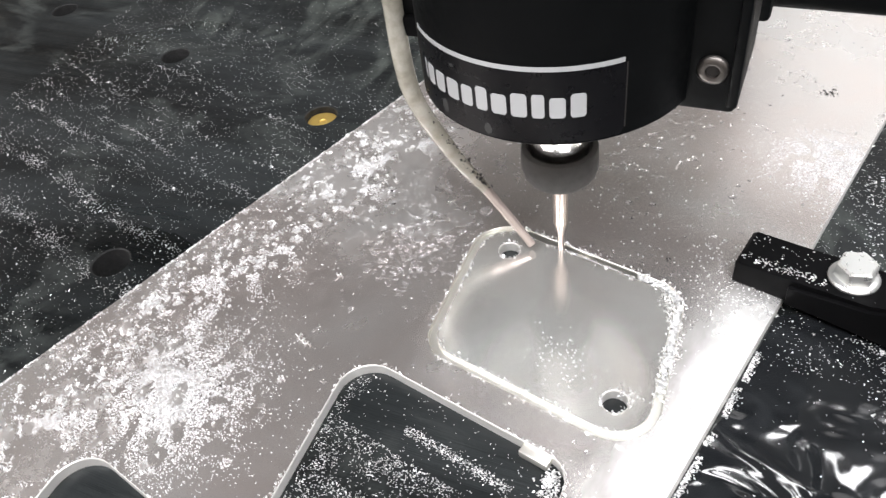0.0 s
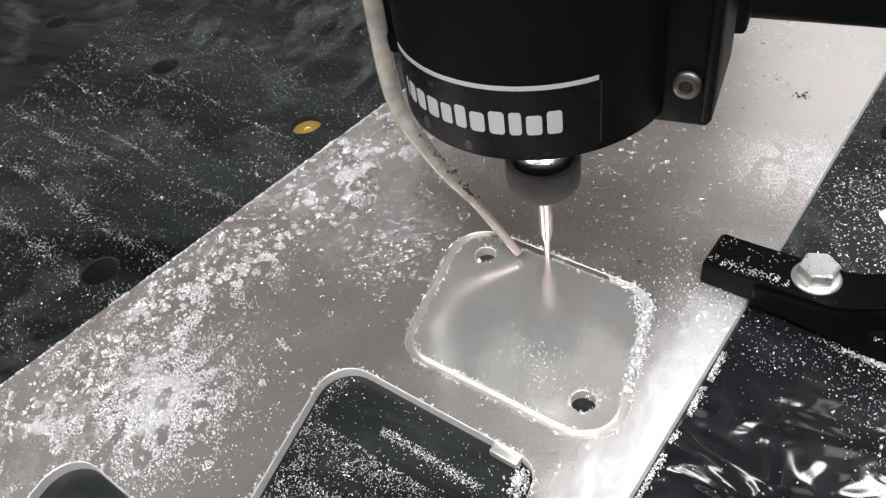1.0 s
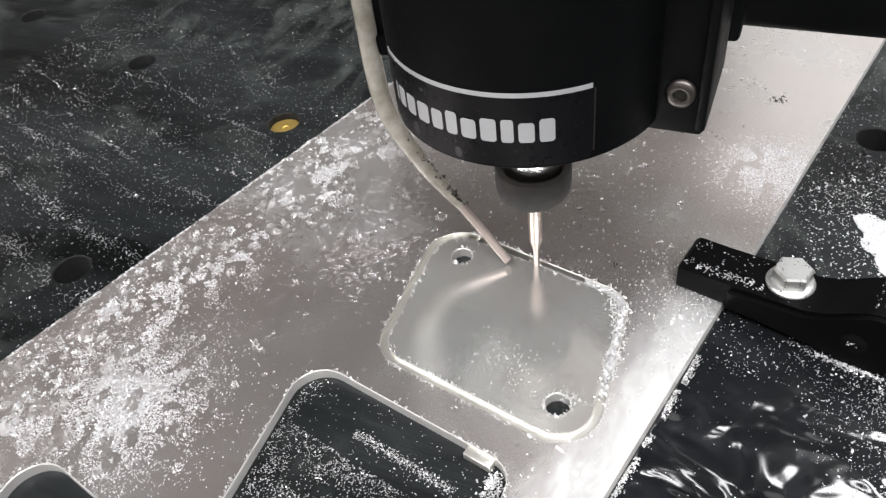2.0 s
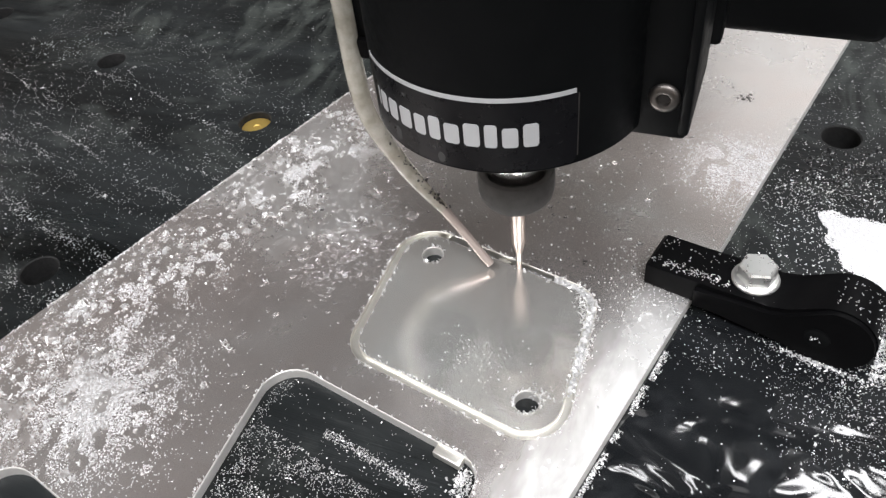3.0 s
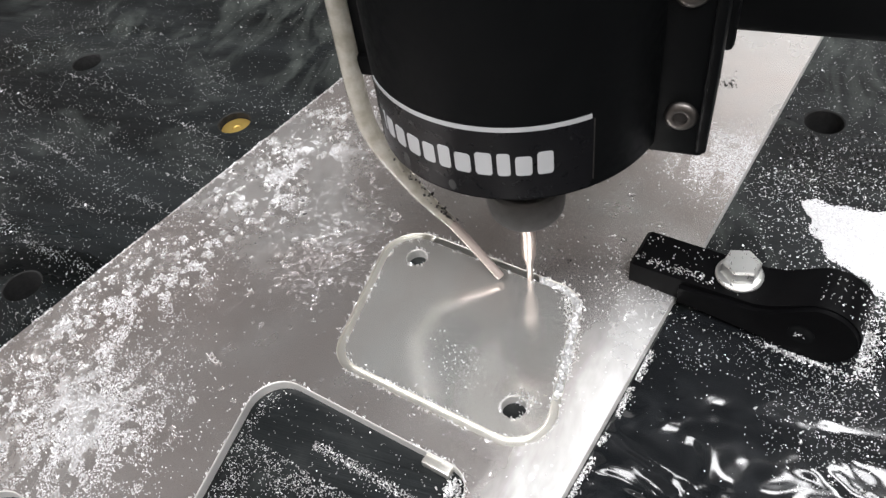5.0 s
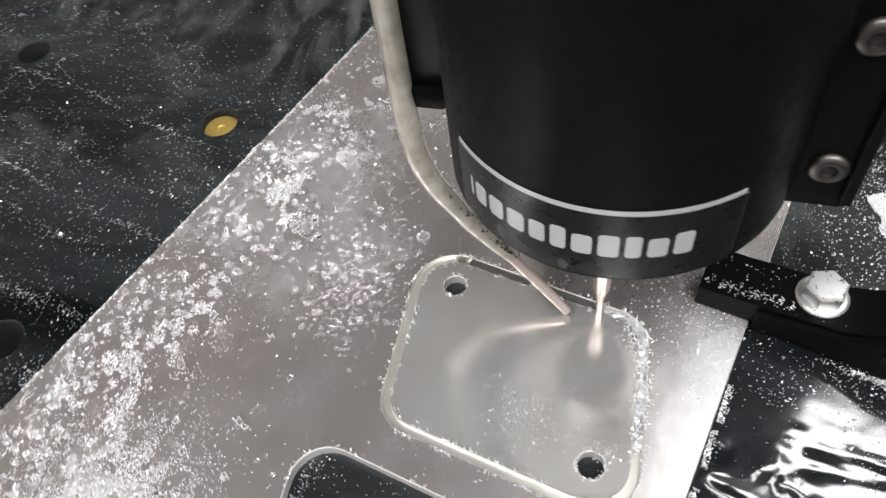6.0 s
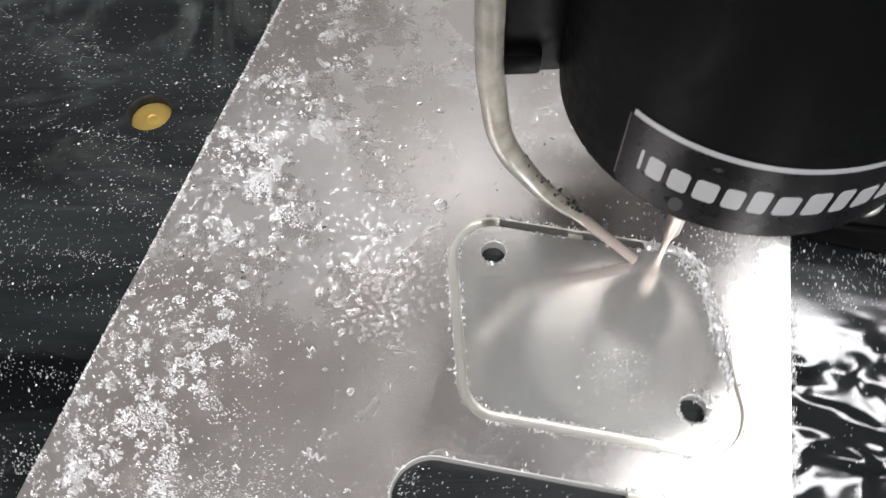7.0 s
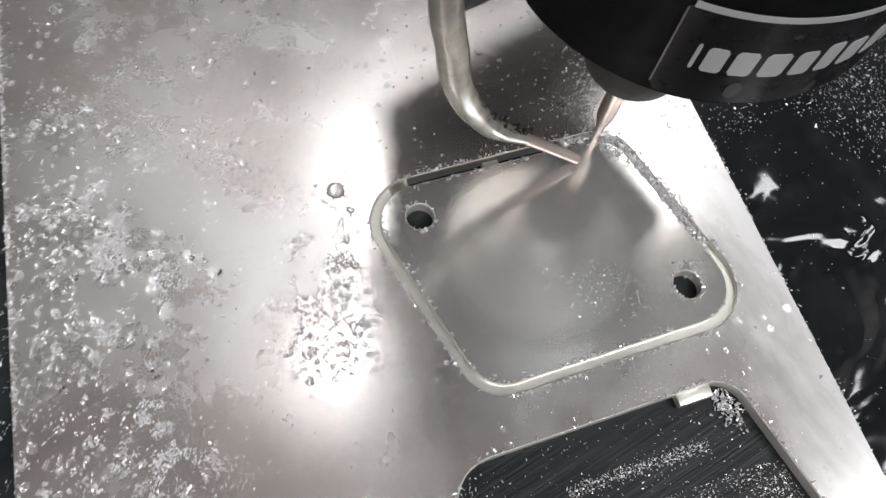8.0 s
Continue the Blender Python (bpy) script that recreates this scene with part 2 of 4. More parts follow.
def slab(outer, holes, top, bottom, chamfer=0.2, milled=()):
    """A flat piece with holes, its top edges broken by a chamfer; milled: the outlines whose walls take the third material."""
    bm = bmesh.new()
    rims = []
    for k, loop in enumerate([outer, *holes]):
        if area_of(loop) < 0:
            loop = loop[::-1]
        inner = grown(loop, -chamfer if k == 0 else chamfer)
        rings = []
        for pts, z in ((inner, top), (loop, top - chamfer), (loop, bottom)):
            rings.append([bm.verts.new((p.x, p.y, z)) for p in pts])
        n = len(loop)
        for r0, r1 in zip(rings, rings[1:]):
            for i in range(n):
                bm.faces.new((r0[i], r0[(i + 1) % n], r1[(i + 1) % n], r1[i])).material_index = 2 if k in milled else 1
        rims.append((rings[0], rings[2]))
    for side in (0, 1):
        edges = []
        for pair in rims:
            ring = pair[side]
            for i in range(len(ring)):
                a, b = ring[i], ring[(i + 1) % len(ring)]
                edges.append(bm.edges.get((a, b)) or bm.edges.new((a, b)))
        bmesh.ops.triangle_fill(bm, use_beauty=True, use_dissolve=False, edges=edges)
    return bm


def lathe(profile, n=48, cx=0.0, cy=0.0, close=True):
    """A turned shape from (radius, height) pairs, round the upright through cx, cy."""
    bm = bmesh.new()
    rings = []
    for r, z in profile:
        if r < 1e-6:
            rings.append([bm.verts.new((cx, cy, z))])
        else:
            rings.append([bm.verts.new((cx + r * math.cos(2 * math.pi * i / n), cy + r * math.sin(2 * math.pi * i / n), z)) for i in range(n)])
    for a, b in zip(rings, rings[1:]):
        for i in range(n):
            j = (i + 1) % n
            if len(a) == 1 and len(b) == 1:
                continue
            if len(a) == 1:
                bm.faces.new((a[0], b[i], b[j]))
            elif len(b) == 1:
                bm.faces.new((a[i], a[j], b[0]))
            else:
                bm.faces.new((a[i], a[j], b[j], b[i]))
    return bm


def block(x0, x1, y0, y1, z0, z1, bevel=0.6, segments=2):
    bm = bmesh.new()
    bmesh.ops.create_cube(bm, size=1)
    for v in bm.verts:
        v.co = Vector((x0 + (v.co.x + 0.5) * (x1 - x0), y0 + (v.co.y + 0.5) * (y1 - y0), z0 + (v.co.z + 0.5) * (z1 - z0)))
    if bevel:
        bmesh.ops.bevel(bm, geom=bm.edges[:], offset=bevel, segments=segments, affect="EDGES", profile=0.5)
    return bm


def extruded(outline, depth, place, bevel=0.4):
    """An upright profile (x, z) pulled through depth, laid by the matrix place."""
    bm = bmesh.new()
    front = [bm.verts.new((p.x, -depth / 2, p.y)) for p in outline]
    back = [bm.verts.new((p.x, depth / 2, p.y)) for p in outline]
    n = len(outline)
    f = bm.faces.new(front)
    g = bm.faces.new(back[::-1])
    for i in range(n):
        bm.faces.new((front[i], front[(i + 1) % n], back[(i + 1) % n], back[i]))
    if bevel:
        bmesh.ops.bevel(bm, geom=list(f.edges) + list(g.edges), offset=bevel, segments=2, affect="EDGES", profile=0.5)
    bmesh.ops.transform(bm, matrix=place, verts=bm.verts[:])
    return bm


def sweep(points, radii, sides=16, steps=8):
    """A round hose through the points."""
    pts, rad = [], []
    P = [Vector(p) for p in points]
    for i in range(len(P) - 1):
        p0, p1, p2, p3 = P[max(i - 1, 0)], P[i], P[i + 1], P[min(i + 2, len(P) - 1)]
        for j in range(steps):
            t = j / steps
            pts.append(0.5 * (2 * p1 + (p2 - p0) * t + (2 * p0 - 5 * p1 + 4 * p2 - p3) * t * t + (3 * p1 - p0 - 3 * p2 + p3) * t ** 3))
            rad.append(radii[i] * (1 - t) + radii[i + 1] * t)
    pts.append(P[-1])
    rad.append(radii[-1])
    bm = bmesh.new()
    rings, u = [], Vector((1, 0, 0))
    for i, p in enumerate(pts):
        d = (pts[min(i + 1, len(pts) - 1)] - pts[max(i - 1, 0)]).normalized()
        u = (u - d * u.dot(d)).normalized()
        w = d.cross(u)
        rings.append([bm.verts.new(p + (u * math.cos(2 * math.pi * k / sides) + w * math.sin(2 * math.pi * k / sides)) * rad[i]) for k in range(sides)])
    for a, b in zip(rings, rings[1:]):
        for k in range(sides):
            bm.faces.new((a[k], a[(k + 1) % sides], b[(k + 1) % sides], b[k]))
    bm.faces.new(rings[0])
    bm.faces.new(rings[-1])
    return bm


def inside(p, loop):
    hit, k = False, len(loop)
    for i in range(k):
        a, b = loop[i - 1], loop[i]
        if (a.y > p[1]) != (b.y > p[1]) and p[0] < (b.x - a.x) * (p[1] - a.y) / (b.y - a.y) + a.x:
            hit = not hit
    return hit


# ---- the plan ----
TOP, BOARD = 0.0, -3.0
ACROSS, ALONG = Vector((0.9733, -0.2297)), Vector((0.2357, 0.9718))
TIP = (25.8, 1.2, 0.0)
PLATE = [Vector(p) for p in ((-127.3, -152.0), (30.5, -149.0), (116.5, 205.0), (-15.2, 203.0))]
POCKET = rounded([(-9.6, 10.3), (-8.2, -36.6), (47.2, -48.8), (45.2, -2.3)], [9.0, 8.0, 9.0, 8.0])
SHIFT = Vector((-14.1, -54.3))
CUTOUT = [p + SHIFT for p in rounded([(-9.4, 11.0), (-8.2, -36.6), (47.2, -48.8), (47.4, -1.8)], [8.0, 8.0, 9.0, 6.0])]
CUTOUT_LOW = [p + Vector((-63.5, -98.5)) for p in rounded([(-9.0, 12.0), (-8.2, -30.0), (41.0, -42.0), (41.0, -0.6)], 8.0)]
GROOVE = 1.85
OUTER, INNER = grown(POCKET, GROOVE / 2), grown(POCKET, -GROOVE / 2)
HOLES = [(0.0, 0.0, 2.75), (37.8, -37.8, 2.9)]
BOARD_AT, BOARD_X, BOARD_Y = Vector((-85.4, 46.4)), Vector((80.2, -22.4)), Vector((24.5, 81.2))


def board_holes():
    out = []
    for i in range(-3, 5):
        for j in range(-4, 5):
            p = BOARD_AT + BOARD_X * i + BOARD_Y * j
            if abs(p.x) < 330 and abs(p.y) < 330 and (i, j) != (2, 0):
                out.append((p, (i, j)))
    return out


# ---- room ----
def room():
    def wall(name, x0, x1, y0, y1, z0, z1, m, label):
        bm = block(x0 / U, x1 / U, y0 / U, y1 / U, z0 / U, z1 / U, 0)
        tagged(part(name, bm, m), label, "room", kind="structure")
    wall("wall_north", -2.1, 2.1, 2.0, 2.1, -0.9, 1.9, WHITE_PAINT, "plain pale painted workshop wall")
    wall("wall_south", -2.1, 2.1, -2.1, -2.0, -0.9, 1.9, PAINT, "plain pale painted workshop wall")
    wall("wall_east", 2.0, 2.1, -2.0, 2.0, -0.9, 1.9, WHITE_PAINT, "plain pale painted workshop wall")
    wall("wall_west", -2.1, -2.0, -2.0, 2.0, -0.9, 1.9, PAINT, "plain pale painted workshop wall")
    wall("ceiling", -2.1, 2.1, -2.1, 2.1, 1.9, 2.0, CEIL, "plain white workshop ceiling")
    wall("floor", -2.1, 2.1, -2.1, 2.1, -1.0, -0.9, CONCRETE, "plain grey concrete workshop floor")


# ---- wasteboard ----
def wasteboard():
    corners = [Vector(p) for p in ((-460, -360), (420, -460), (480, 420), (-420, 480))]
    holes = [circle(p.x, p.y, 5.6, 20) for p, _ in board_holes()]
    bm = slab(corners, holes, BOARD, BOARD - 14, 0.35)
    tagged(part("wasteboard", bm, [BED, BED_SIDE]), "black scuffed machine bed with rows of round holes", "machine bed", kind="structure")
    bm = block(-440, 440, -380, 400, BOARD - 17, BOARD - 14.2, 0)
    tagged(part("bed_underlay", bm, BED_SIDE), "dark board under the machine bed", "machine bed", kind="structure")
    legs = block(-420, 420, -360, 380, -0.9 / U, BOARD - 17.2, 3)
    tagged(part("machine_cabinet", legs, BED_SIDE), "plain dark cabinet that carries the machine bed", "cabinet", kind="structure")


def threaded_insert():
    p = BOARD_AT
    z = BOARD - 2.6
    bm = lathe([(0.0, z - 0.1), (1.2, z - 0.25), (1.5, z + 0.1), (3.4, z - 0.15), (4.8, z + 0.1), (5.3, z), (5.45, z - 0.25), (5.45, z - 6), (0, z - 6)], 32, p.x, p.y)
    ob = part("threaded_insert", bm, BRASS, base=(p.x, p.y, z - 6))
    tagged(ob, "dull brass threaded insert sunk in a bed hole", "insert")


# ---- the plate ----
def plate():
    origin = (0, 0, BOARD)
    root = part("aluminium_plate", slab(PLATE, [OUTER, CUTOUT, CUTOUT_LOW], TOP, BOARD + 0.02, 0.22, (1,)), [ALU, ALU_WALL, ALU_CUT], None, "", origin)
    tagged(root, "wet bare aluminium plate with milled cut-outs, chips and droplets", "metal plate")
    bm = slab(INNER, [circle(x, y, r, 28) for x, y, r in HOLES], TOP, BOARD + 0.02, 0.22, (0,))
    part("panel", bm, [ALU_PANEL, ALU_WALL, ALU_CUT], root, "smooth wet panel with two drilled holes", origin)
    # the groove's floor, open along the stretch that is cut through
    a, b = grown(POCKET, GROOVE / 2 + 0.05), grown(POCKET, -GROOVE / 2 - 0.05)
    bm = bmesh.new()
    n = len(a)
    for i in range(n):
        j = (i + 1) % n
        m = (a[i] + a[j]) / 2
        if m.y > -4 and 2.5 < m.x < 42 and abs(a[j].x - a[i].x) > 5:
            continue
        vs = [bm.verts.new((p.x, p.y, z)) for z in (-1.0, BOARD + 0.05) for p in (a[i], a[j], b[j], b[i])]
        for q in ((0, 1, 2, 3), (4, 5, 6, 7), (0, 1, 5, 4), (1, 2, 6, 5), (2, 3, 7, 6), (3, 0, 4, 7)):
            bm.faces.new([vs[k] for k in q])
    bmesh.ops.remove_doubles(bm, verts=bm.verts[:], dist=0.001)
    part("groove_floor", bm, ALU_CUT, root, "bright milled groove floor", origin, 3)
    bm = block(-1.7, 1.7, -1.0, 1.0, BOARD + 0.1, -0.9, 0.1)
    bmesh.ops.transform(bm, matrix=Matrix.Translation((18.9, 3.25, 0)) @ Matrix.Rotation(radians(-13.3), 4, "Z"), verts=bm.verts[:])
    part("holding_tab", bm, ALU_CUT, root, "small uncut holding tab", origin)
    bm = block(-3.6, 3.4, -1.3, 1.3, BOARD + 0.1, -0.7, 0.35)
    bmesh.ops.transform(bm, matrix=Matrix.Translation((25.6, -55.4, 0)) @ Matrix.Rotation(radians(-13.3), 4, "Z"), verts=bm.verts[:])
    part("holding_tab", bm, ALU_CUT, root, "bright stub of a cut holding tab", origin)
    return root


# ---- clamp and bolt ----
CLAMP = Matrix.Translation((56.7, 11.2, 0.0)) @ Matrix.Rotation(radians(-13.0), 4, "Z")


def clamp():
    lobe, c = [], Vector((45.0, 5.6))
    for i in range(25):
        a = radians(116 - (116 + 100) * i / 24)
        lobe.append(c + Vector((math.cos(a), math.sin(a))) * 8.5)
    outline = [Vector((0.0, 0.05)), Vector((0.0, 6.2)), Vector((0.9, 7.0)), Vector((30.0, 7.0)), Vector((34, 8.3)), Vector((37.6, 11.0))] + lobe + [Vector((12.5, -0.1 + 0.15)), ]
    bm = extruded(outline, 12.2, CLAMP, 0.5)
    root = part("hold_down_clamp", bm, BLACK_PLASTIC, base=tuple(CLAMP.translation))
    tagged(root, "black plastic hold-down clamp with rounded heel gripping the plate edge", "clamp")
    cheek = [Vector((13.0, 0.05)), Vector((13.0, 5.6)), Vector((30.0, 6.2)), Vector((34.2, 7.5)), Vector((37.8, 10.2))] + [c + (p - c) * 0.955 for p in lobe] + [Vector((20.0, 0.05))]
    part("cheek", extruded(cheek, 1.3, CLAMP @ Matrix.Translation((0, -6.75, 0)), 0.3), BLACK_PLASTIC, root, "flat raised side cheek", tuple(CLAMP.translation))
    bore = lathe([(0, 0), (2.0, 0), (2.3, 0.15), (2.9, 0.15), (2.9, -0.6), (0, -0.6)], 24)
    bmesh.ops.transform(bm_ := bore, matrix=CLAMP @ Matrix.Translation((41.5, -7.42, 4.6)) @ Matrix.Rotation(radians(90), 4, "X"), verts=bore.verts[:])
    part("pivot_hole", bm_, BLACK_METAL, root, "dark round pivot hole", tuple(CLAMP.translation))
    return root


def bolt():
    c = CLAMP @ Vector((24.5, 1.3, 7.0))
    base = tuple(c)
    bm = lathe([(0, 0.02), (5.5, 0.02), (5.55, 0.5), (5.2, 0.95), (4.9, 1.1), (0, 1.2)], 40)
    bmesh.ops.translate(bm, vec=c, verts=bm.verts[:])
    root = part("flange_bolt", bm, ZINC, base=base)
    tagged(root, "zinc-plated hex flange bolt holding the clamp", "bolt")
    bm = bmesh.new()
    rings = []
    for r, z in ((4.5, 1.0), (4.5, 4.4), (4.0, 4.9), (0.001, 4.95)):
        rings.append([bm.verts.new((c.x + r * math.cos(radians(60 * i + 12)), c.y + r * math.sin(radians(60 * i + 12)), c.z + z)) for i in range(6)])
    for a, b in zip(rings, rings[1:]):
        for i in range(6):
            bm.faces.new((a[i], a[(i + 1) % 6], b[(i + 1) % 6], b[i]))
    part("hex_head", bm, ZINC, root, "", base, 20)
    return root


# ---- spindle head ----
AX, AY = TIP[0], TIP[1]
R_BODY = 28.9


def on_body(angle, z, lift=0.0):
    a = radians(angle)
    return Vector((AX + (R_BODY + lift) * math.cos(a), AY + (R_BODY + lift) * math.sin(a), z))


def curved_patch(a0, a1, z0, z1, lift, thick, corner=0.0, n=24):
    """A thin plate bent round the body, with cut corners."""
    bm = bmesh.new()
    grid = []
    for i in range(n + 1):
        u = i / n
        a = a0 + (a1 - a0) * u
        run = min(u, 1 - u) * radians(abs(a1 - a0)) * R_BODY
        dip = 0.0
        if corner and run < corner:
            dip = corner - math.sqrt(max(corner ** 2 - (corner - run) ** 2, 0))
        grid.append([bm.verts.new(on_body(a, z, l)) for z, l in ((z0 + dip, lift), (z1 - dip, lift), (z1 - dip, lift - thick), (z0 + dip, lift - thick))])
    for a, b in zip(grid, grid[1:]):
        for k in range(4):
            bm.faces.new((a[k], a[(k + 1) % 4], b[(k + 1) % 4], b[k]))
    bm.faces.new(grid[0])
    bm.faces.new(grid[-1])
    return bm


def spindle():
    root = new("spindle_head")
    root.location = Vector(TIP) * U
    tagged(root, "black router spindle with silver-printed label cutting the plate", "spindle")
    B = TIP
    bm = lathe([(0, 56.6), (25.6, 56.6), (26, 55.2), (28.0, 54.8), (28.9, 55.6), (28.9, 190), (0, 190)], 96, AX, AY)
    part("body", bm, BLACK_METAL, root, "black anodised cylinder body", B)
    part("bottom_face", lathe([(0, 55.4), (25.3, 55.4), (25.6, 55.7), (25.6, 56.7), (0, 56.7)], 72, AX, AY), CAST, root, "bare aluminium bottom face", B)
    bm = lathe([(0, 32), (6.6, 32), (6.9, 32.5), (6.9, 51), (10.4, 51.5), (10.8, 52), (10.8, 56), (0, 56)], 48, AX, AY)
    part("nose", bm, STEEL, root, "bright steel spindle nose", B)
    bm = lathe([(0, 24.8), (6.4, 24.7), (7.9, 25.3), (8.8, 26.7), (9.1, 28.6), (9.1, 33.2), (8.8, 33.8), (7.7, 34.0), (7.5, 32.6), (0, 32.5)], 56, AX, AY)
    part("collet_nut", bm, NUT, root, "matt dark grey collet nut", B)
    bm = lathe([(0, 28), (1.82, 28), (1.82, 9.4), (1.55, 8.4), (0.85, 5.4), (0.75, 0.0), (0.75, -2.7), (0, -2.75)], 28, AX, AY)
    part("milling_cutter", bm, CARBIDE, root, "thin bright milling cutter", B)
    # label with a silver line round its upper edge
    label = part("label", curved_patch(217.6, 312.2, 56.0, 72.3, 0.12, 0.16, 1.4, 48), STICKER, root, "black label with silver line and print", B)
    part("label_line", curved_patch(218.8, 311.0, 71.3, 72.25, 0.2, 0.12, 0, 48), PRINT, label, "silver line", B)
    for a in (217.75, 312.05):
        part("label_line", curved_patch(a - 0.22, a + 0.22, 57.5, 71.1, 0.2, 0.12, 0, 2), SCREW_GREY, label, "", B)
    # plain silver blocks in place of the maker's name
    a = 223.6
    for wide, tall in ((2.0, 5.0), (6.0, 4.7), (6.6, 4.7), (7.2, 4.7), (6.2, 4.7), (5.8, 5.4), (7.0, 4.7), (7.0, 5.4), (5.6, 5.4), (6.8, 4.7), (6.6, 5.4)):
        part("print_block", curved_patch(a + 0.5, a + wide - 0.5, 61.6, 61.2 + tall, 0.2, 0.12, 0.5, 8), PRINT, label, "", B)
        a += wide + 0.75
    # pale scuffs where the label has worn
    for a, w, z, h in ((236.0, 4.0, 57.0, 3.2), (258.5, 3.2, 56.3, 2.6), (243.5, 2.4, 68.4, 1.2)):
        part("scuff", curved_patch(a, a + w, z, z + h, 0.17, 0.1, 1.2, 8), SCUFF, label, "", B)
    # mounting flanges either side
    bm = block(51.0, 63.0, -6.0, 24.0, 53.2, 190, 1.0)
    flange = part("mount_flange", bm, BLACK_METAL, root, "black mounting flange", B)
    part("flange_rib", block(61.4, 63.4, -7.0, 18.0, 55.0, 190, 0.5), BLACK_METAL, flange, "", B)
    for x, z in ((58.1, 62.6), (57.4, 87.5), (57.4, 112.5)):
        screw(flange, x, -6.0, z, B)
    bm = block(-13.5, 2.0, 6.0, 24.0, 54.5, 190, 1.0)
    flange = part("mount_flange", bm, BLACK_METAL, root, "black mounting flange", B)
    for z in (61.0, 87.5):
        screw(flange, -13.5, 12.0, z, B, -90)
    part("back_plate", block(10, 65.0, 28.5, 38.0, 54.0, 190, 1.2), BLACK_METAL, root, "black spindle mount plate", B)
    bm = block(6.0, 99.0, 42.0, 54.0, 50.0, 190.0, 3.0, 4)
    part("carriage_plate", bm, BLACK_METAL, root, "wide black carriage plate behind the spindle", B)
    part("carriage_link", block(30.0, 60.0, 38.1, 44.0, 56.0, 80.0, 1.0), BLACK_METAL, root, "", B)
    # coolant tube and its nozzle
    path = [(-17.4, 12, 190), (-15.6, 8, 120), (-14.8, 5.8, 80), (-14.5, 5.0, 60), (-13.6, 3.6, 51.4), (-12.4, 2.8, 43.5), (-10.3, 2.5, 37.5), (-7.9, 2.7, 32.6), (-2.2, 3.2, 22.8), (5.6, 2.2, 14.9)]
    tube = part("coolant_tube", sweep(path, [2.5, 2.5, 2.4, 2.4, 2.4, 2.35, 2.3, 2.25, 2.0, 1.35], 20), TUBE, root, "milky clear coolant tube", B)
    part("nozzle", sweep([(2.5, 2.6, 18.3), (6.2, 2.0, 14.3), (12.4, 0.4, 8.2), (18.8, -1.4, 1.8)], [0.9, 1.25, 1.2, 1.1], 16), COPPER, tube, "wet copper nozzle", B)
    rng = random.Random(31)
    bm = bmesh.new()
    for _ in range(110):
        k = rng.random() ** 0.7 * 3.0
        a, b = (Vector(path[6 + min(int(k), 2) + n]) for n in (0, 1))
        p = a.lerp(b, k - int(k)) + Vector((rng.uniform(0.6, 1.7), rng.uniform(-1.2, 0.8), rng.uniform(0.2, 1.5)))
        size = rng.uniform(0.25, 0.8)
        m = Matrix.Translation(p) @ Euler([rng.uniform(0, 6) for _ in range(3)]).to_matrix().to_4x4() @ Matrix.Diagonal((size, size * 0.7, size * 0.4, 1))
        bmesh.ops.create_cube(bm, size=1, matrix=m)
    tagged(part("dirt_flecks", bm, SOOT_SHADE, tube, "black gummy dirt flecks", B), kind="stuff")
    part("tube_clip", block(-13.4, -6.0, 4.4, 10.0, 55.5, 60.5, 0.8), BLACK_PLASTIC, tube, "black tube clip", B)
    return root


def screw(parent, x, y, z, base, yaw=0):
    turn = Matrix.Translation((x, y, z)) @ Matrix.Rotation(radians(yaw), 4, "Z") @ Matrix.Rotation(radians(90), 4, "X")
    bm = lathe([(0, 0.3), (1.25, 0.3), (1.35, 1.0), (1.8, 1.1), (2.6, 0.9), (3.0, 0.45), (3.05, 0.0), (0, 0.0)], 28)
    bmesh.ops.transform(bm, matrix=turn, verts=bm.verts[:])
    head = part("screw", bm, SCREW_GREY, parent, "grey button-head screw", base)
    # black hexagon stands for the shade inside the socket
    bm = lathe([(0, 0.32), (1.3, 0.32), (1.3, 0.4), (0, 0.42)], 6)
    bmesh.ops.transform(bm, matrix=turn, verts=bm.verts[:])
    part("hex_socket", bm, SOOT_SHADE, head, "", base)


def curl(name, x, y, z, r, turns, long, yaw, label):
    """A springy shaving lying on its side."""
    pts = []
    n = int(turns * 10)
    for i in range(n + 1):
        a = 2 * math.pi * i / 10
        pts.append(Vector((long * (i / n - 0.5), r * math.cos(a), r + 0.12 + r * math.sin(a))))
    m = Matrix.Translation((x, y, z)) @ Matrix.Rotation(radians(yaw), 4, "Z")
    ob = part(name, sweep([m @ p for p in pts], [0.05] + [0.16] * (n - 1) + [0.05], 5, 2), CHIP, base=(x, y, z))
    return tagged(ob, label, "shaving", "shavings")


def shavings():
    text = "bright curled aluminium shaving lying on the wet plate"
    for x, y, r, t, long, yaw in ((-37.5, -44.7, 0.55, 2.2, 3.4, -25), (-39.4, -43.6, 0.4, 1.5, 2.0, 30), (-39.8, -22.0, 0.35, 1.6, 1.8, 10),
                                  (43.0, -7.6, 0.5, 2.0, 2.2, 60), (44.0, -10.2, 0.4, 1.7, 1.8, 20), (-70, 20, 0.35, 1.5, 1.8, 80)):
        curl("metal_curl", x, y, TOP, r, t, long, yaw, text)


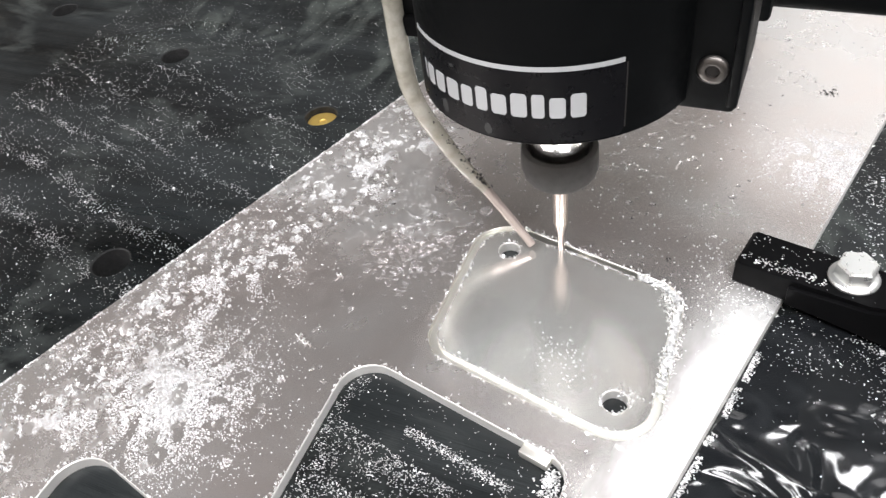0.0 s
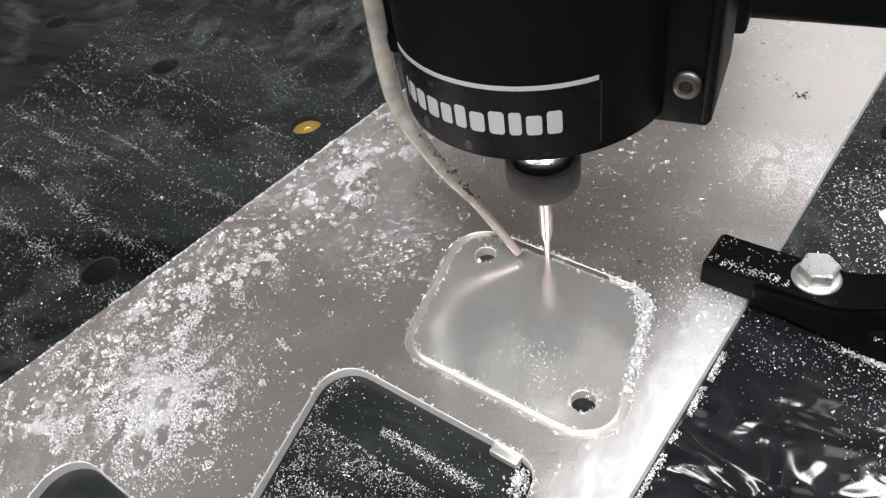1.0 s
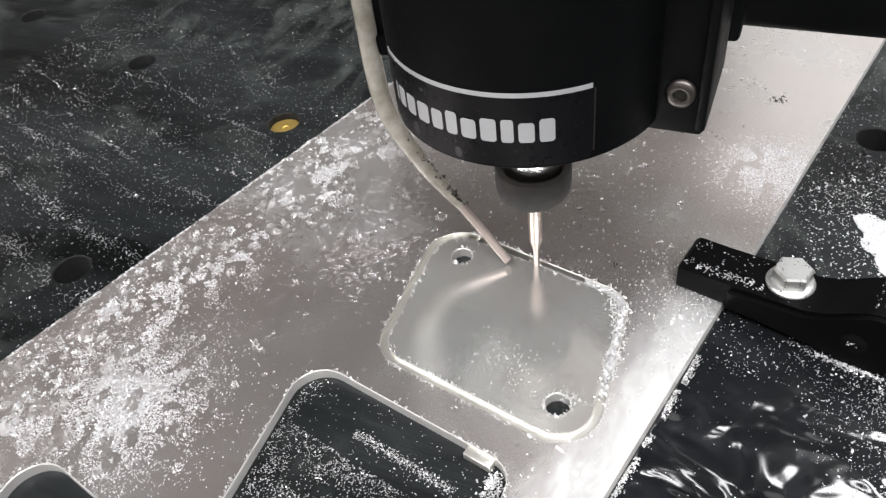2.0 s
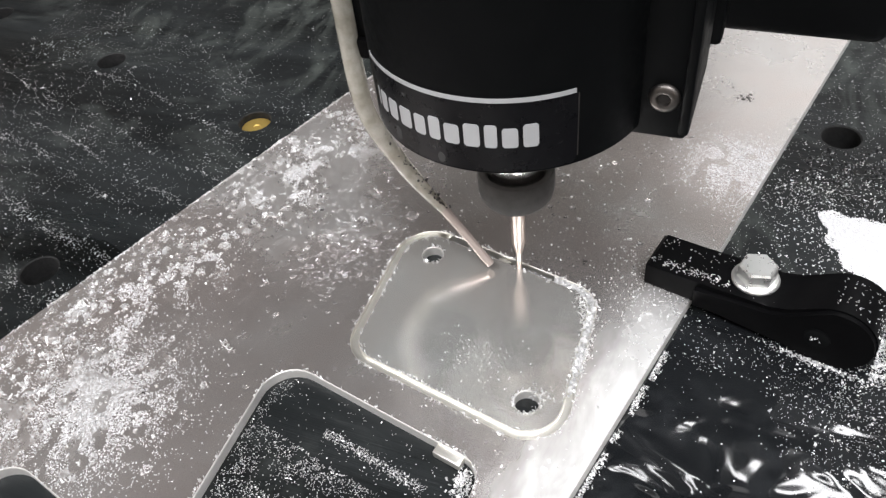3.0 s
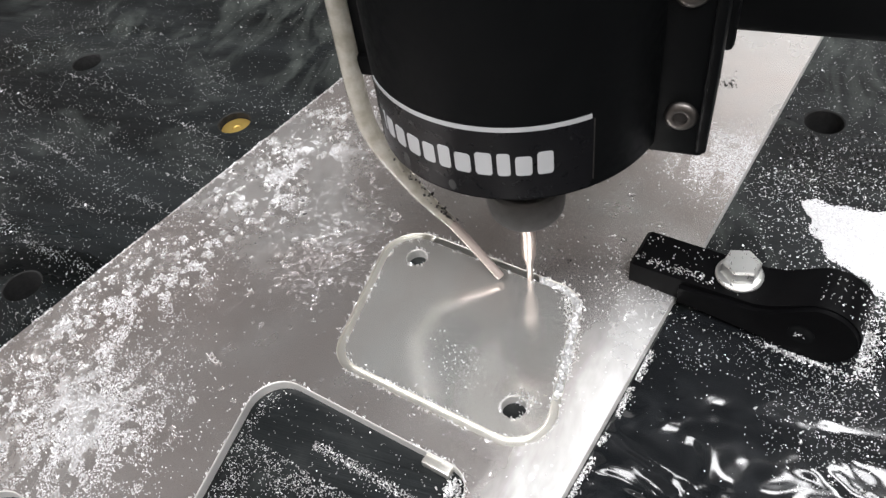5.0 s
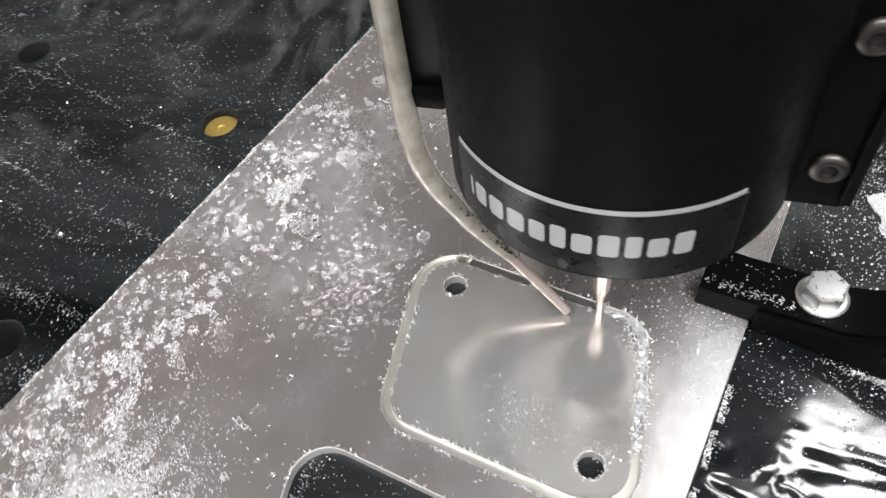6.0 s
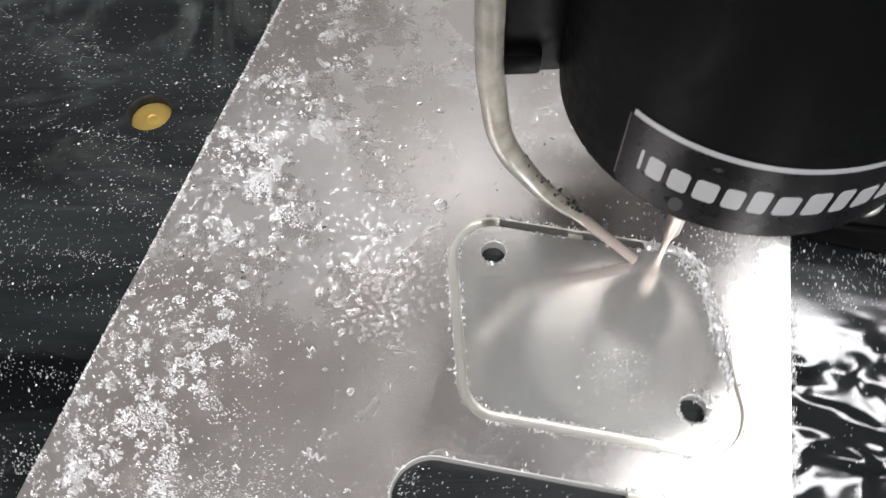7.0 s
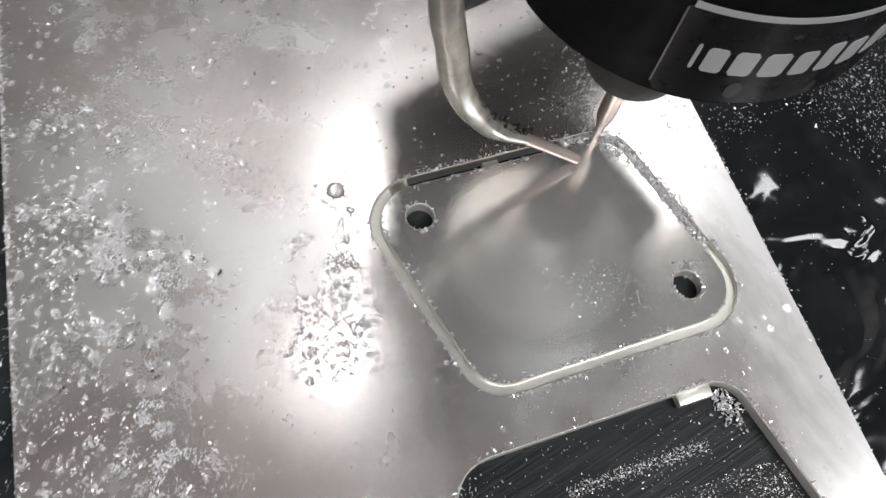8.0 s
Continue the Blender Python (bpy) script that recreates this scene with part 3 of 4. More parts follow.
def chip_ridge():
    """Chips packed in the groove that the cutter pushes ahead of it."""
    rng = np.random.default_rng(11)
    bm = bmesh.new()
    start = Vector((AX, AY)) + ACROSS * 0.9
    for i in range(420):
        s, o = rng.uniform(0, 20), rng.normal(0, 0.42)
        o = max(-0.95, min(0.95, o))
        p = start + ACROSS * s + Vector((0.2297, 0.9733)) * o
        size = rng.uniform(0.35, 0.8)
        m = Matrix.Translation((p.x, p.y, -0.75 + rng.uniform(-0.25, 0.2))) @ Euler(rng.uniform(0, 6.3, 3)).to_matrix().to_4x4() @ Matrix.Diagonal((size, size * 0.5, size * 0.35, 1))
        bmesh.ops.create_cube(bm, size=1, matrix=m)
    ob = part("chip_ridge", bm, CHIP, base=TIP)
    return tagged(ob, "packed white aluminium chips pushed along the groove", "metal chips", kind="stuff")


# ---- chips, dust and water ----
BOX = np.array([(x, y, z) for x in (-0.5, 0.5) for y in (-0.5, 0.5) for z in (-0.5, 0.5)])
QUADS = np.array([(0, 1, 3, 2), (4, 6, 7, 5), (0, 4, 5, 1), (2, 3, 7, 6), (0, 2, 6, 4), (1, 5, 7, 3)])


def scatter(name, spots, m, label, category, seed, flat=0.45, thin=0.3):
    """Many small curled flakes as one mesh. spots: x, y, z of the ground, size."""
    rng = np.random.default_rng(seed)
    s = np.array(spots)
    n = len(s)
    size = s[:, 3]
    dims = np.stack([size * rng.uniform(0.8, 1.7, n), size * rng.uniform(0.35, 0.8, n), size * rng.uniform(0.6, 1.2, n) * thin], 1)
    v = BOX[None] * dims[:, None]
    v[:, :, 1] *= 1 + 0.5 * np.sign(v[:, :, 0]) * rng.uniform(-1, 1, (n, 1))
    v[:, :, 2] += (np.abs(v[:, :, 0]) * rng.uniform(-0.2, 0.6, (n, 1)))
    yaw, lean, roll = rng.uniform(0, 6.283, n), rng.normal(0, flat, n), rng.normal(0, flat, n)
    c, q = np.cos(lean)[:, None], np.sin(lean)[:, None]
    x, z = v[:, :, 0] * c + v[:, :, 2] * q, v[:, :, 2] * c - v[:, :, 0] * q
    c, q = np.cos(roll)[:, None], np.sin(roll)[:, None]
    y, z = v[:, :, 1] * c - z * q, z * c + v[:, :, 1] * q
    c, q = np.cos(yaw)[:, None], np.sin(yaw)[:, None]
    x, y = x * c - y * q, y * c + x * q
    z = z - z.min(1, keepdims=True)
    w = np.stack([x + s[:, 0:1], y + s[:, 1:2], z + s[:, 2:3]], 2).reshape(-1, 3) * U
    faces = (QUADS[None] + 8 * np.arange(n)[:, None, None]).reshape(-1, 4)
    me = bpy.data.meshes.new("shape")
    me.from_pydata(w.tolist(), [], faces.tolist())
    me.materials.append(m)
    ob = new(name, me)
    return tagged(ob, label, category, kind="stuff")


def cloud(x, y, scale, seed=0.0):
    return noise.noise(Vector((x / scale, y / scale, seed))) * 0.5 + 0.5


def on_plate(p):
    return inside(p, PLATE) and not inside(p, OUTER) and not inside(p, CUTOUT) and not inside(p, CUTOUT_LOW)


def left_run(p):
    """How far a place lies in from the plate's long slanting edge."""
    a, b = PLATE[0], PLATE[3]
    d = (b - a).normalized()
    return (p[0] - a.x) * d.y - (p[1] - a.y) * d.x


def right_run(p):
    a, b = PLATE[1], PLATE[2]
    d = (b - a).normalized()
    return -((p[0] - a.x) * d.y - (p[1] - a.y) * d.x)


def near(p, x, y, r):
    return math.exp(-((p[0] - x) ** 2 + (p[1] - y) ** 2) / (r * r))


def heap(rng, spots, x, y, z, r, low, high):
    """A small ragged clump of flakes, higher in the middle."""
    n = int(5 + 16 * r * r)
    stretch, turn = rng.uniform(0.6, 1.0), rng.uniform(0, 3.14)
    for _ in range(n):
        a, d = rng.uniform(0, 6.283), r * math.sqrt(rng.random())
        u, w = d * math.cos(a), d * math.sin(a) * stretch
        p = (x + u * math.cos(turn) - w * math.sin(turn), y + u * math.sin(turn) + w * math.cos(turn))
        spots.append((*p, z + 0.35 * rng.random() * max(0.0, 1 - d / r) * min(r, 1.2), rng.uniform(low, high)))


def plate_chips():
    rng = random.Random(3)
    spots, dust = [], []
    while len(spots) < 7000:
        p = (rng.uniform(-112, 105), rng.uniform(-112, 150))
        if not on_plate(p):
            continue
        run = left_run(p)
        clump = max(0.0, cloud(*p, 9) - 0.42) * 2.4 * max(0.0, cloud(*p, 2.6, 5) - 0.3) * 2
        band = math.exp(-((run - 15) / 15) ** 2) * (1 if p[1] < 58 else 0.35)
        d = 0.04 + 1.5 * clump * band + 0.15 * math.exp(-(run / 2.0) ** 2)
        d += 1.1 * near(p, -60, -66, 16) * cloud(*p, 4, 2) + 1.1 * near(p, 60, -2, 7) + 0.9 * near(p, 79, 47, 10)
        d += 0.5 * near(p, 50, 10, 8) * cloud(*p, 3, 8)
        if run > 45 and p[0] < 0 and p[1] < -5:
            d *= 0.12
        if rng.random() < d:
            spots.append((*p, TOP, rng.uniform(0.12, 0.3) if rng.random() < 0.92 else rng.uniform(0.35, 0.6)))
    made = 0
    while made < 620:
        p = (rng.uniform(-112, 40), rng.uniform(-112, 100))
        run = left_run(p)
        d = math.exp(-((run - 15) / 10) ** 2) * (1.0 if p[1] < 60 else 0.3) * (0.15 + 1.6 * max(0.0, cloud(*p, 11, 2) - 0.42))
        d += 0.5 * near(p, -60, -70, 14) * cloud(*p, 5, 2)
        if rng.random() < d and on_plate(p):
            heap(rng, spots, *p, TOP, rng.choice((0.35, 0.5, 0.7, 1.0, 1.4)), 0.16, 0.42)
            made += 1
    # a bright ragged line of burr and flakes along the slanting edge
    a, b = PLATE[0], PLATE[3]
    for _ in range(2600):
        p = a.lerp(b, rng.uniform(0.1, 0.85))
        if cloud(p.x, p.y, 6, 5) > 0.36:
            spots.append((p.x + abs(rng.gauss(0, 0.4)) + 0.2, p.y, TOP, rng.uniform(0.14, 0.34)))
    while len(dust) < 24000:
        p = (rng.uniform(-112, 105), rng.uniform(-112, 150))
        if not on_plate(p):
            continue
        run = left_run(p)
        patch = 2.6 * (cloud(*p, 8, 3) + 0.45 * cloud(*p, 2.4, 9) > 0.85)
        d = 0.5 * patch * math.exp(-((run - 20) / 9) ** 2) * (1 if p[1] < 50 else 0.4)
        d += 1.3 * near(p, -58, -70, 15) * (cloud(*p, 5, 4) > 0.42) + 2.2 * near(p, 73, 57, 10) * (cloud(*p, 5, 4) > 0.38)
        if rng.random() < d:
            dust.append((*p, TOP, rng.uniform(0.11, 0.27)))
    scatter("plate_chips", spots, CHIP, "scattered bright aluminium chips lying on the plate", "metal chips", 4)
    scatter("plate_dust", dust, DUST, "clumps of fine white aluminium dust on the plate", "metal dust", 5, 0.2)


def panel_chips():
    rng = random.Random(8)
    spots = []
    while len(spots) < 130:
        p = (rng.gauss(23, 5), rng.gauss(-30, 4.5))
        if inside(p, INNER):
            spots.append((*p, TOP, rng.uniform(0.14, 0.34)))
    for x, y, r in HOLES:
        for _ in range(40 if x else 26):
            a, d = rng.uniform(0, 6.283), r + abs(rng.gauss(0.25, 0.3))
            spots.append((x + d * math.cos(a), y + d * math.sin(a), TOP, rng.uniform(0.25, 0.6)))
    for x, y, sx, sy, n in ((46.6, -21.0, 0.8, 3.0, 150), (46.0, -13.0, 0.5, 3.0, 60), (43.0, -5.5, 1.2, 1.5, 70), (40.0, -35.5, 1.6, 1.6, 50)):
        for _ in range(n):
            spots.append((x + rng.gauss(0, sx), y + rng.gauss(0, sy), TOP + rng.uniform(-0.3, 0.35), rng.uniform(0.15, 0.5)))
    # burrs and chips along both lips of the groove and round the cut-outs
    for loop, count, spread in ((OUTER, 420, 0.5), (INNER, 300, -0.4), (CUTOUT, 380, 0.5), (CUTOUT_LOW, 200, 0.5)):
        k = len(loop)
        lengths = [(loop[(i + 1) % k] - loop[i]).length for i in range(k)]
        for i in rng.choices(range(k), lengths, k=count):
            t = rng.random()
            p = loop[i].lerp(loop[(i + 1) % k], t)
            d = (loop[(i + 1) % k] - loop[i]).normalized()
            o = abs(rng.gauss(0, 0.45)) + 0.05
            p = p + Vector((d.y, -d.x)) * math.copysign(o, spread)
            if cloud(p.x, p.y, 5, 6) > 0.4:
                spots.append((p.x, p.y, TOP, rng.uniform(0.18, 0.55)))
    # the groove's far corner still holds loose chips
    k = len(POCKET)
    for i in range(k):
        a, b = POCKET[i], POCKET[(i + 1) % k]
        for _ in range(max(1, int((b - a).length * 9))):
            p = a.lerp(b, rng.random())
            right = p.x > 33 and p.y > -33
            if (right and not (p.y > -1)) or (p.x > 34 and p.y > -6):
                for _ in range(2):
                    spots.append((p.x + rng.gauss(0, 0.45), p.y + rng.gauss(0, 0.45), -1.1 + rng.uniform(0, 0.9), rng.uniform(0.3, 0.8)))
    scatter("groove_chips", spots, CHIP, "bright chips and burrs along the milled groove and cut-out edges", "metal chips", 6, 0.7, 0.4)


def board_chips():
    rng = random.Random(5)
    spots = []
    across, along = BOARD_X.normalized(), BOARD_Y.normalized()
    tries = 0
    while len(spots) < 30000 and tries < 700000:
        tries += 1
        p = (rng.uniform(-215, 165), rng.uniform(-110, 190))
        if inside(p, PLATE):
            continue
        v = Vector(p) - BOARD_AT
        if any((Vector(p) - q).length < 6 for q, _ in CLOSE_HOLES):
            continue
        lane = v.dot(along)
        left = left_run(p) < 0
        d = 0.10 + 0.5 * max(0, cloud(*p, 16, 1) - 0.45) * 2 * cloud(*p, 4, 2)
        if left:
            d *= 0.6
            for at, w in LANES:
                d += 0.9 * math.exp(-((lane - at - 1.2 * math.sin(v.dot(across) / 11)) / w) ** 2) * max(0.0, cloud(*p, 12, 4) - 0.3) * 2
            if lane > 25:
                d *= 0.35
        else:
            d *= 0.9
            d += 0.4 * near(p, 104, -14, 14) + 0.3 * near(p, 112, 4, 10) + 0.35 * near(p, 92, 50, 14) * cloud(*p, 4, 3)
            if p[1] < -16 and p[0] < 86 + 0.3 * (-16 - p[1]):
                d *= 0.12
        if rng.random() < d:
            spots.append((*p, BOARD + (0 if left or p[1] > 4 else 0.3), rng.uniform(0.10, 0.26) if rng.random() < 0.95 else rng.uniform(0.3, 0.55)))
    # a line of wet flakes caught along the plate's lower edge
    a, b = PLATE[1], PLATE[2]
    for _ in range(1500):
        p = a.lerp(b, rng.uniform(0.18, 0.385))
        o = abs(rng.gauss(0, 0.7)) + 0.4 + 2.2 * max(0.0, cloud(p.x, p.y, 6, 2) - 0.5)
        if cloud(p.x, p.y, 4, 9) > 0.42:
            spots.append((p.x + 0.97 * o, p.y - 0.24 * o, BOARD + 0.3, rng.uniform(0.14, 0.36)))
    scatter("bed_chips", spots, CHIP, "scattered bright aluminium chips on the black bed", "metal chips", 7)
    spots = []
    while len(spots) < 6500:
        p = (rng.uniform(-24, 36), rng.uniform(-104, -44))
        if not inside(p, grown(CUTOUT, -0.6)):
            continue
        s = (Vector(p) - Vector((-2, -57))).dot(ACROSS)
        o = (Vector(p) - Vector((-2, -57))).dot(Vector((0.2297, 0.9733)))
        d = 0.02 + 2.2 * math.exp(-((o + 1.0) / 1.0) ** 2) * (-2 < s < 26) * cloud(*p, 3, 2) + 0.5 * (o < -7) * cloud(*p, 5, 3) ** 2 * 2
        d += 0.25 * math.exp(-((s + 19) / 2.0) ** 2)
        if rng.random() < d:
            spots.append((*p, BOARD, rng.uniform(0.11, 0.3)))
    for _ in range(220):
        p = (rng.gauss(30.5, 1.2), rng.gauss(-60.0, 2.2))
        if inside(p, grown(CUTOUT, -0.5)):
            spots.append((*p, BOARD + rng.uniform(0, 0.8), rng.uniform(0.2, 0.6)))
    scatter("cutout_chips", spots, CHIP, "dense white chips on the bed inside the cut-out", "metal chips", 8)
    spots = []
    while len(spots) < 24000:
        p = (rng.uniform(84, 136), rng.uniform(-12, 64))
        q = (p[0] + 3.5 * (cloud(*p, 5, 7) - 0.5), p[1] + 3.5 * (cloud(*p, 5, 3) - 0.5))
        if rng.random() < (0.95 if inside(q, DRIFT) else 0.02 + 0.25 * near(p, 116, 8, 9) * (cloud(*p, 3, 5) > 0.45)):
            spots.append((*p, BOARD + 0.25 * rng.random(), rng.uniform(0.2, 0.45)))
    scatter("bed_dust", spots, DUST, "thick white drift of aluminium dust on the bed beside the clamp", "metal dust", 9, 0.2)
    # the thick middle of the drift
    loop = []
    core = grown(DRIFT, -1.2)
    for a, b in zip(core, core[1:] + core[:1]):
        for j in range(14):
            p = a.lerp(b, j / 14)
            loop.append(p + Vector((noise.noise(Vector((p.x / 2.2, p.y / 2.2, 3))), noise.noise(Vector((p.x / 2.2, p.y / 2.2, 7))))) * 1.5)
    drift = part("dust_drift", slab(loop, [], BOARD + 0.14, BOARD + 0.01, 0.12), [DUST, DUST])
    tagged(drift, "packed white drift of aluminium dust on the bed", "metal dust", kind="stuff")
    spots = []
    for _ in range(130):
        x = rng.uniform(0.8, 20)
        q = CLAMP @ Vector((x, -3.6 + rng.gauss(0, 0.7), 7.0))
        if cloud(x, 3.0, 2.5, 4) > 0.4:
            spots.append((q.x, q.y, 7.0, rng.uniform(0.2, 0.5)))
    for _ in range(150):
        q = CLAMP @ Vector((rng.uniform(0.5, 38), rng.uniform(-5.2, 5.2), 7.0))
        if (q.xy - (CLAMP @ Vector((24.5, 1.3, 7))).xy).length > 6.2 and q.z > 0 and (CLAMP.inverted() @ q).x < 31 and cloud(q.x, q.y, 4) > 0.4:
            spots.append((q.x, q.y, 7.0, rng.uniform(0.12, 0.35)))
    for _ in range(120):
        a = radians(rng.uniform(0, 110))
        q = CLAMP @ Vector((45.0 + 8.5 * math.cos(a), rng.uniform(-5.0, 5.0), 5.6 + 8.5 * math.sin(a)))
        spots.append((q.x, q.y, q.z - 0.08, rng.uniform(0.12, 0.4)))
    for _ in range(420):
        q = CLAMP @ Vector((44.0 + rng.gauss(0, 5.5), -7.6 - abs(rng.gauss(0, 0.7)), 0))
        spots.append((q.x, q.y, BOARD + 0.3, rng.uniform(0.15, 0.4)))
    for _ in range(500):
        q = CLAMP @ Vector((54.0 + abs(rng.gauss(0, 2.0)), rng.uniform(-7.0, 6.5), 0))
        spots.append((q.x, q.y, BOARD + 0.3, rng.uniform(0.15, 0.4)))
    for _ in range(14):
        q = CLAMP @ Vector((41.5 + rng.gauss(-0.6, 0.6), -7.75, 4.0 + rng.gauss(0, 0.4)))
        spots.append((q.x, q.y, q.z, rng.uniform(0.12, 0.35)))
    scatter("clamp_chips", spots, CHIP, "fine bright chips lying on the black clamp", "metal chips", 10)


def soot():
    rng = random.Random(12)
    spots = []
    for x, y, n, r, s in ((-41.1, 13.0, 5, 0.3, 0.7), (-38.7, 7.8, 5, 0.3, 0.7), (-60.9, 19.7, 4, 0.5, 0.7), (-70.3, 1.7, 3, 0.3, 0.6), (70.6, 92, 14, 1.3, 1.0), (66, 93, 16, 4.5, 0.5),
                          (-49.7, -61.7, 4, 0.6, 0.7), (-55.6, -3.5, 4, 0.8, 0.7), (39.6, 8.2, 6, 0.5, 0.7), (-30, 60, 16, 14, 0.4), (10, 70, 30, 16, 0.5), (-64, 8, 6, 9, 0.5)):
        for _ in range(n):
            p = (x + rng.gauss(0, r), y + rng.gauss(0, r))
            if on_plate(p):
                spots.append((*p, TOP, 0.55 * s * rng.uniform(0.6, 1.3)))
    scatter("burnt_specks", spots, SOOT_SHADE, "small black burnt specks on the plate", "specks", 13)


def droplets():
    rng = random.Random(21)
    bm = bmesh.new()

    def dome(x, y, r, h):
        n = 10
        sx, a = rng.uniform(0.75, 1.25), rng.uniform(0, 3.1)
        rings = []
        for k in range(3):
            t = k / 3 * math.pi / 2
            ring = []
            for i in range(n):
                b = 2 * math.pi * i / n
                u, w = r * math.cos(t) * math.cos(b) * sx, r * math.cos(t) * math.sin(b) / sx
                ring.append(bm.verts.new((x + u * math.cos(a) - w * math.sin(a), y + u * math.sin(a) + w * math.cos(a), TOP - 0.02 + h * math.sin(t))))
            rings.append(ring)
        top = bm.verts.new((x, y, TOP + 0.01 + h))
        for p, q in zip(rings, rings[1:]):
            for i in range(n):
                bm.faces.new((p[i], p[(i + 1) % n], q[(i + 1) % n], q[i]))
        for i in range(n):
            bm.faces.new((rings[-1][i], rings[-1][(i + 1) % n], top))
    for _ in range(640):
        p = (rng.gauss(-25, 6.0), rng.gauss(-4, 10))
        if on_plate(p) and p[0] < -10.5:
            r = rng.uniform(0.2, 0.55) if rng.random() < 0.94 else rng.uniform(0.6, 1.0)
            dome(*p, r, r * rng.uniform(0.25, 0.45))
    made = 0
    while made < 1200:
        p = (rng.uniform(-100, 60), rng.uniform(-70, 140))
        if not on_plate(p):
            continue
        run = left_run(p)
        d = 0.3 * near(p, -20, -4, 14) + 0.9 * math.exp(-((run - 7) / 7) ** 2) * (p[1] < 40) + 0.35 * near(p, -22, 22, 12) + 0.05 + 0.3 * near(p, 20, 60, 22)
        if rng.random() < d:
            r = rng.uniform(0.2, 0.6) if rng.random() < 0.9 else rng.uniform(0.6, 1.0)
            dome(*p, r, r * rng.uniform(0.2, 0.36))
            made += 1
    dome(-11.6, 12.9, 1.9, 0.7)
    for x, y, r in ((-46.5, 17.0, 1.5), (-48.8, 12.5, 1.2), (-49.2, 6.0, 1.6), (-44.5, 21.0, 1.1), (-41.5, 13.6, 1.4), (-38.9, 8.4, 1.4)):
        dome(x, y, r, 0.2)
    bmesh.ops.recalc_face_normals(bm, faces=bm.faces[:])
    ob = part("water_droplets", bm, WATER_DROP, smooth=80)
    ob.visible_shadow = False
    tagged(ob, "clear water droplets beaded on the plate", "water", kind="stuff")


def bed_drops():
    """Water beaded on the bed round a hole, away from the puddle."""
    rng = random.Random(27)
    bm = bmesh.new()
    for _ in range(150):
        x, y = rng.uniform(88, 118), rng.gauss(68, 6)
        if any((Vector((x, y)) - q).length < 7.2 for q, _ in CLOSE_HOLES) or right_run((x, y)) > -1.5:
            continue
        r = rng.uniform(0.4, 1.3)
        bead = lathe([(r, 0.0), (r * 0.86, r * 0.16), (r * 0.5, r * 0.27), (0.0, r * 0.3)], 10)
        bmesh.ops.transform(bead, matrix=Matrix.Translation((x, y, BOARD)) @ Matrix.Rotation(rng.uniform(0, 3), 4, "Z") @ Matrix.Diagonal((1, rng.uniform(0.5, 1), 1, 1)), verts=bead.verts[:])
        me = bpy.data.meshes.new("bead")
        bead.to_mesh(me)
        bead.free()
        bm.from_mesh(me)
        bpy.data.meshes.remove(me)
    ob = part("water_beads", bm, WATER, smooth=80)
    tagged(ob, "dark water beads lying on the black bed", "water", kind="stuff")


def puddle():
    """A thin sheet of water on the bed beside the plate, with an uneven rim."""
    rim = [(49.4, -72), (60.1, -28), (66.6, -1), (78, 4), (104, 8), (124, 2), (150, 10), (190, 4), (190, -130), (34, -136)]
    loop = []
    k = len(rim)
    for i in range(k):
        a, b = Vector(rim[i]), Vector(rim[(i + 1) % k])
        for j in range(10):
            p = a.lerp(b, j / 10)
            s = 0.0 if i in (0, 1) else 2.4
            loop.append(p + Vector((noise.noise(Vector((p.x / 7, p.y / 7, 1))), noise.noise(Vector((p.x / 7, p.y / 7, 4))))) * s)
    bm = slab(loop, [], BOARD + 0.3, BOARD + 0.02, 0.2)
    ob = part("water", bm, [WATER, WATER])
    ob.visible_shadow = False
    tagged(ob, "clear rippled puddle of coolant water on the bed", "water", kind="structure")


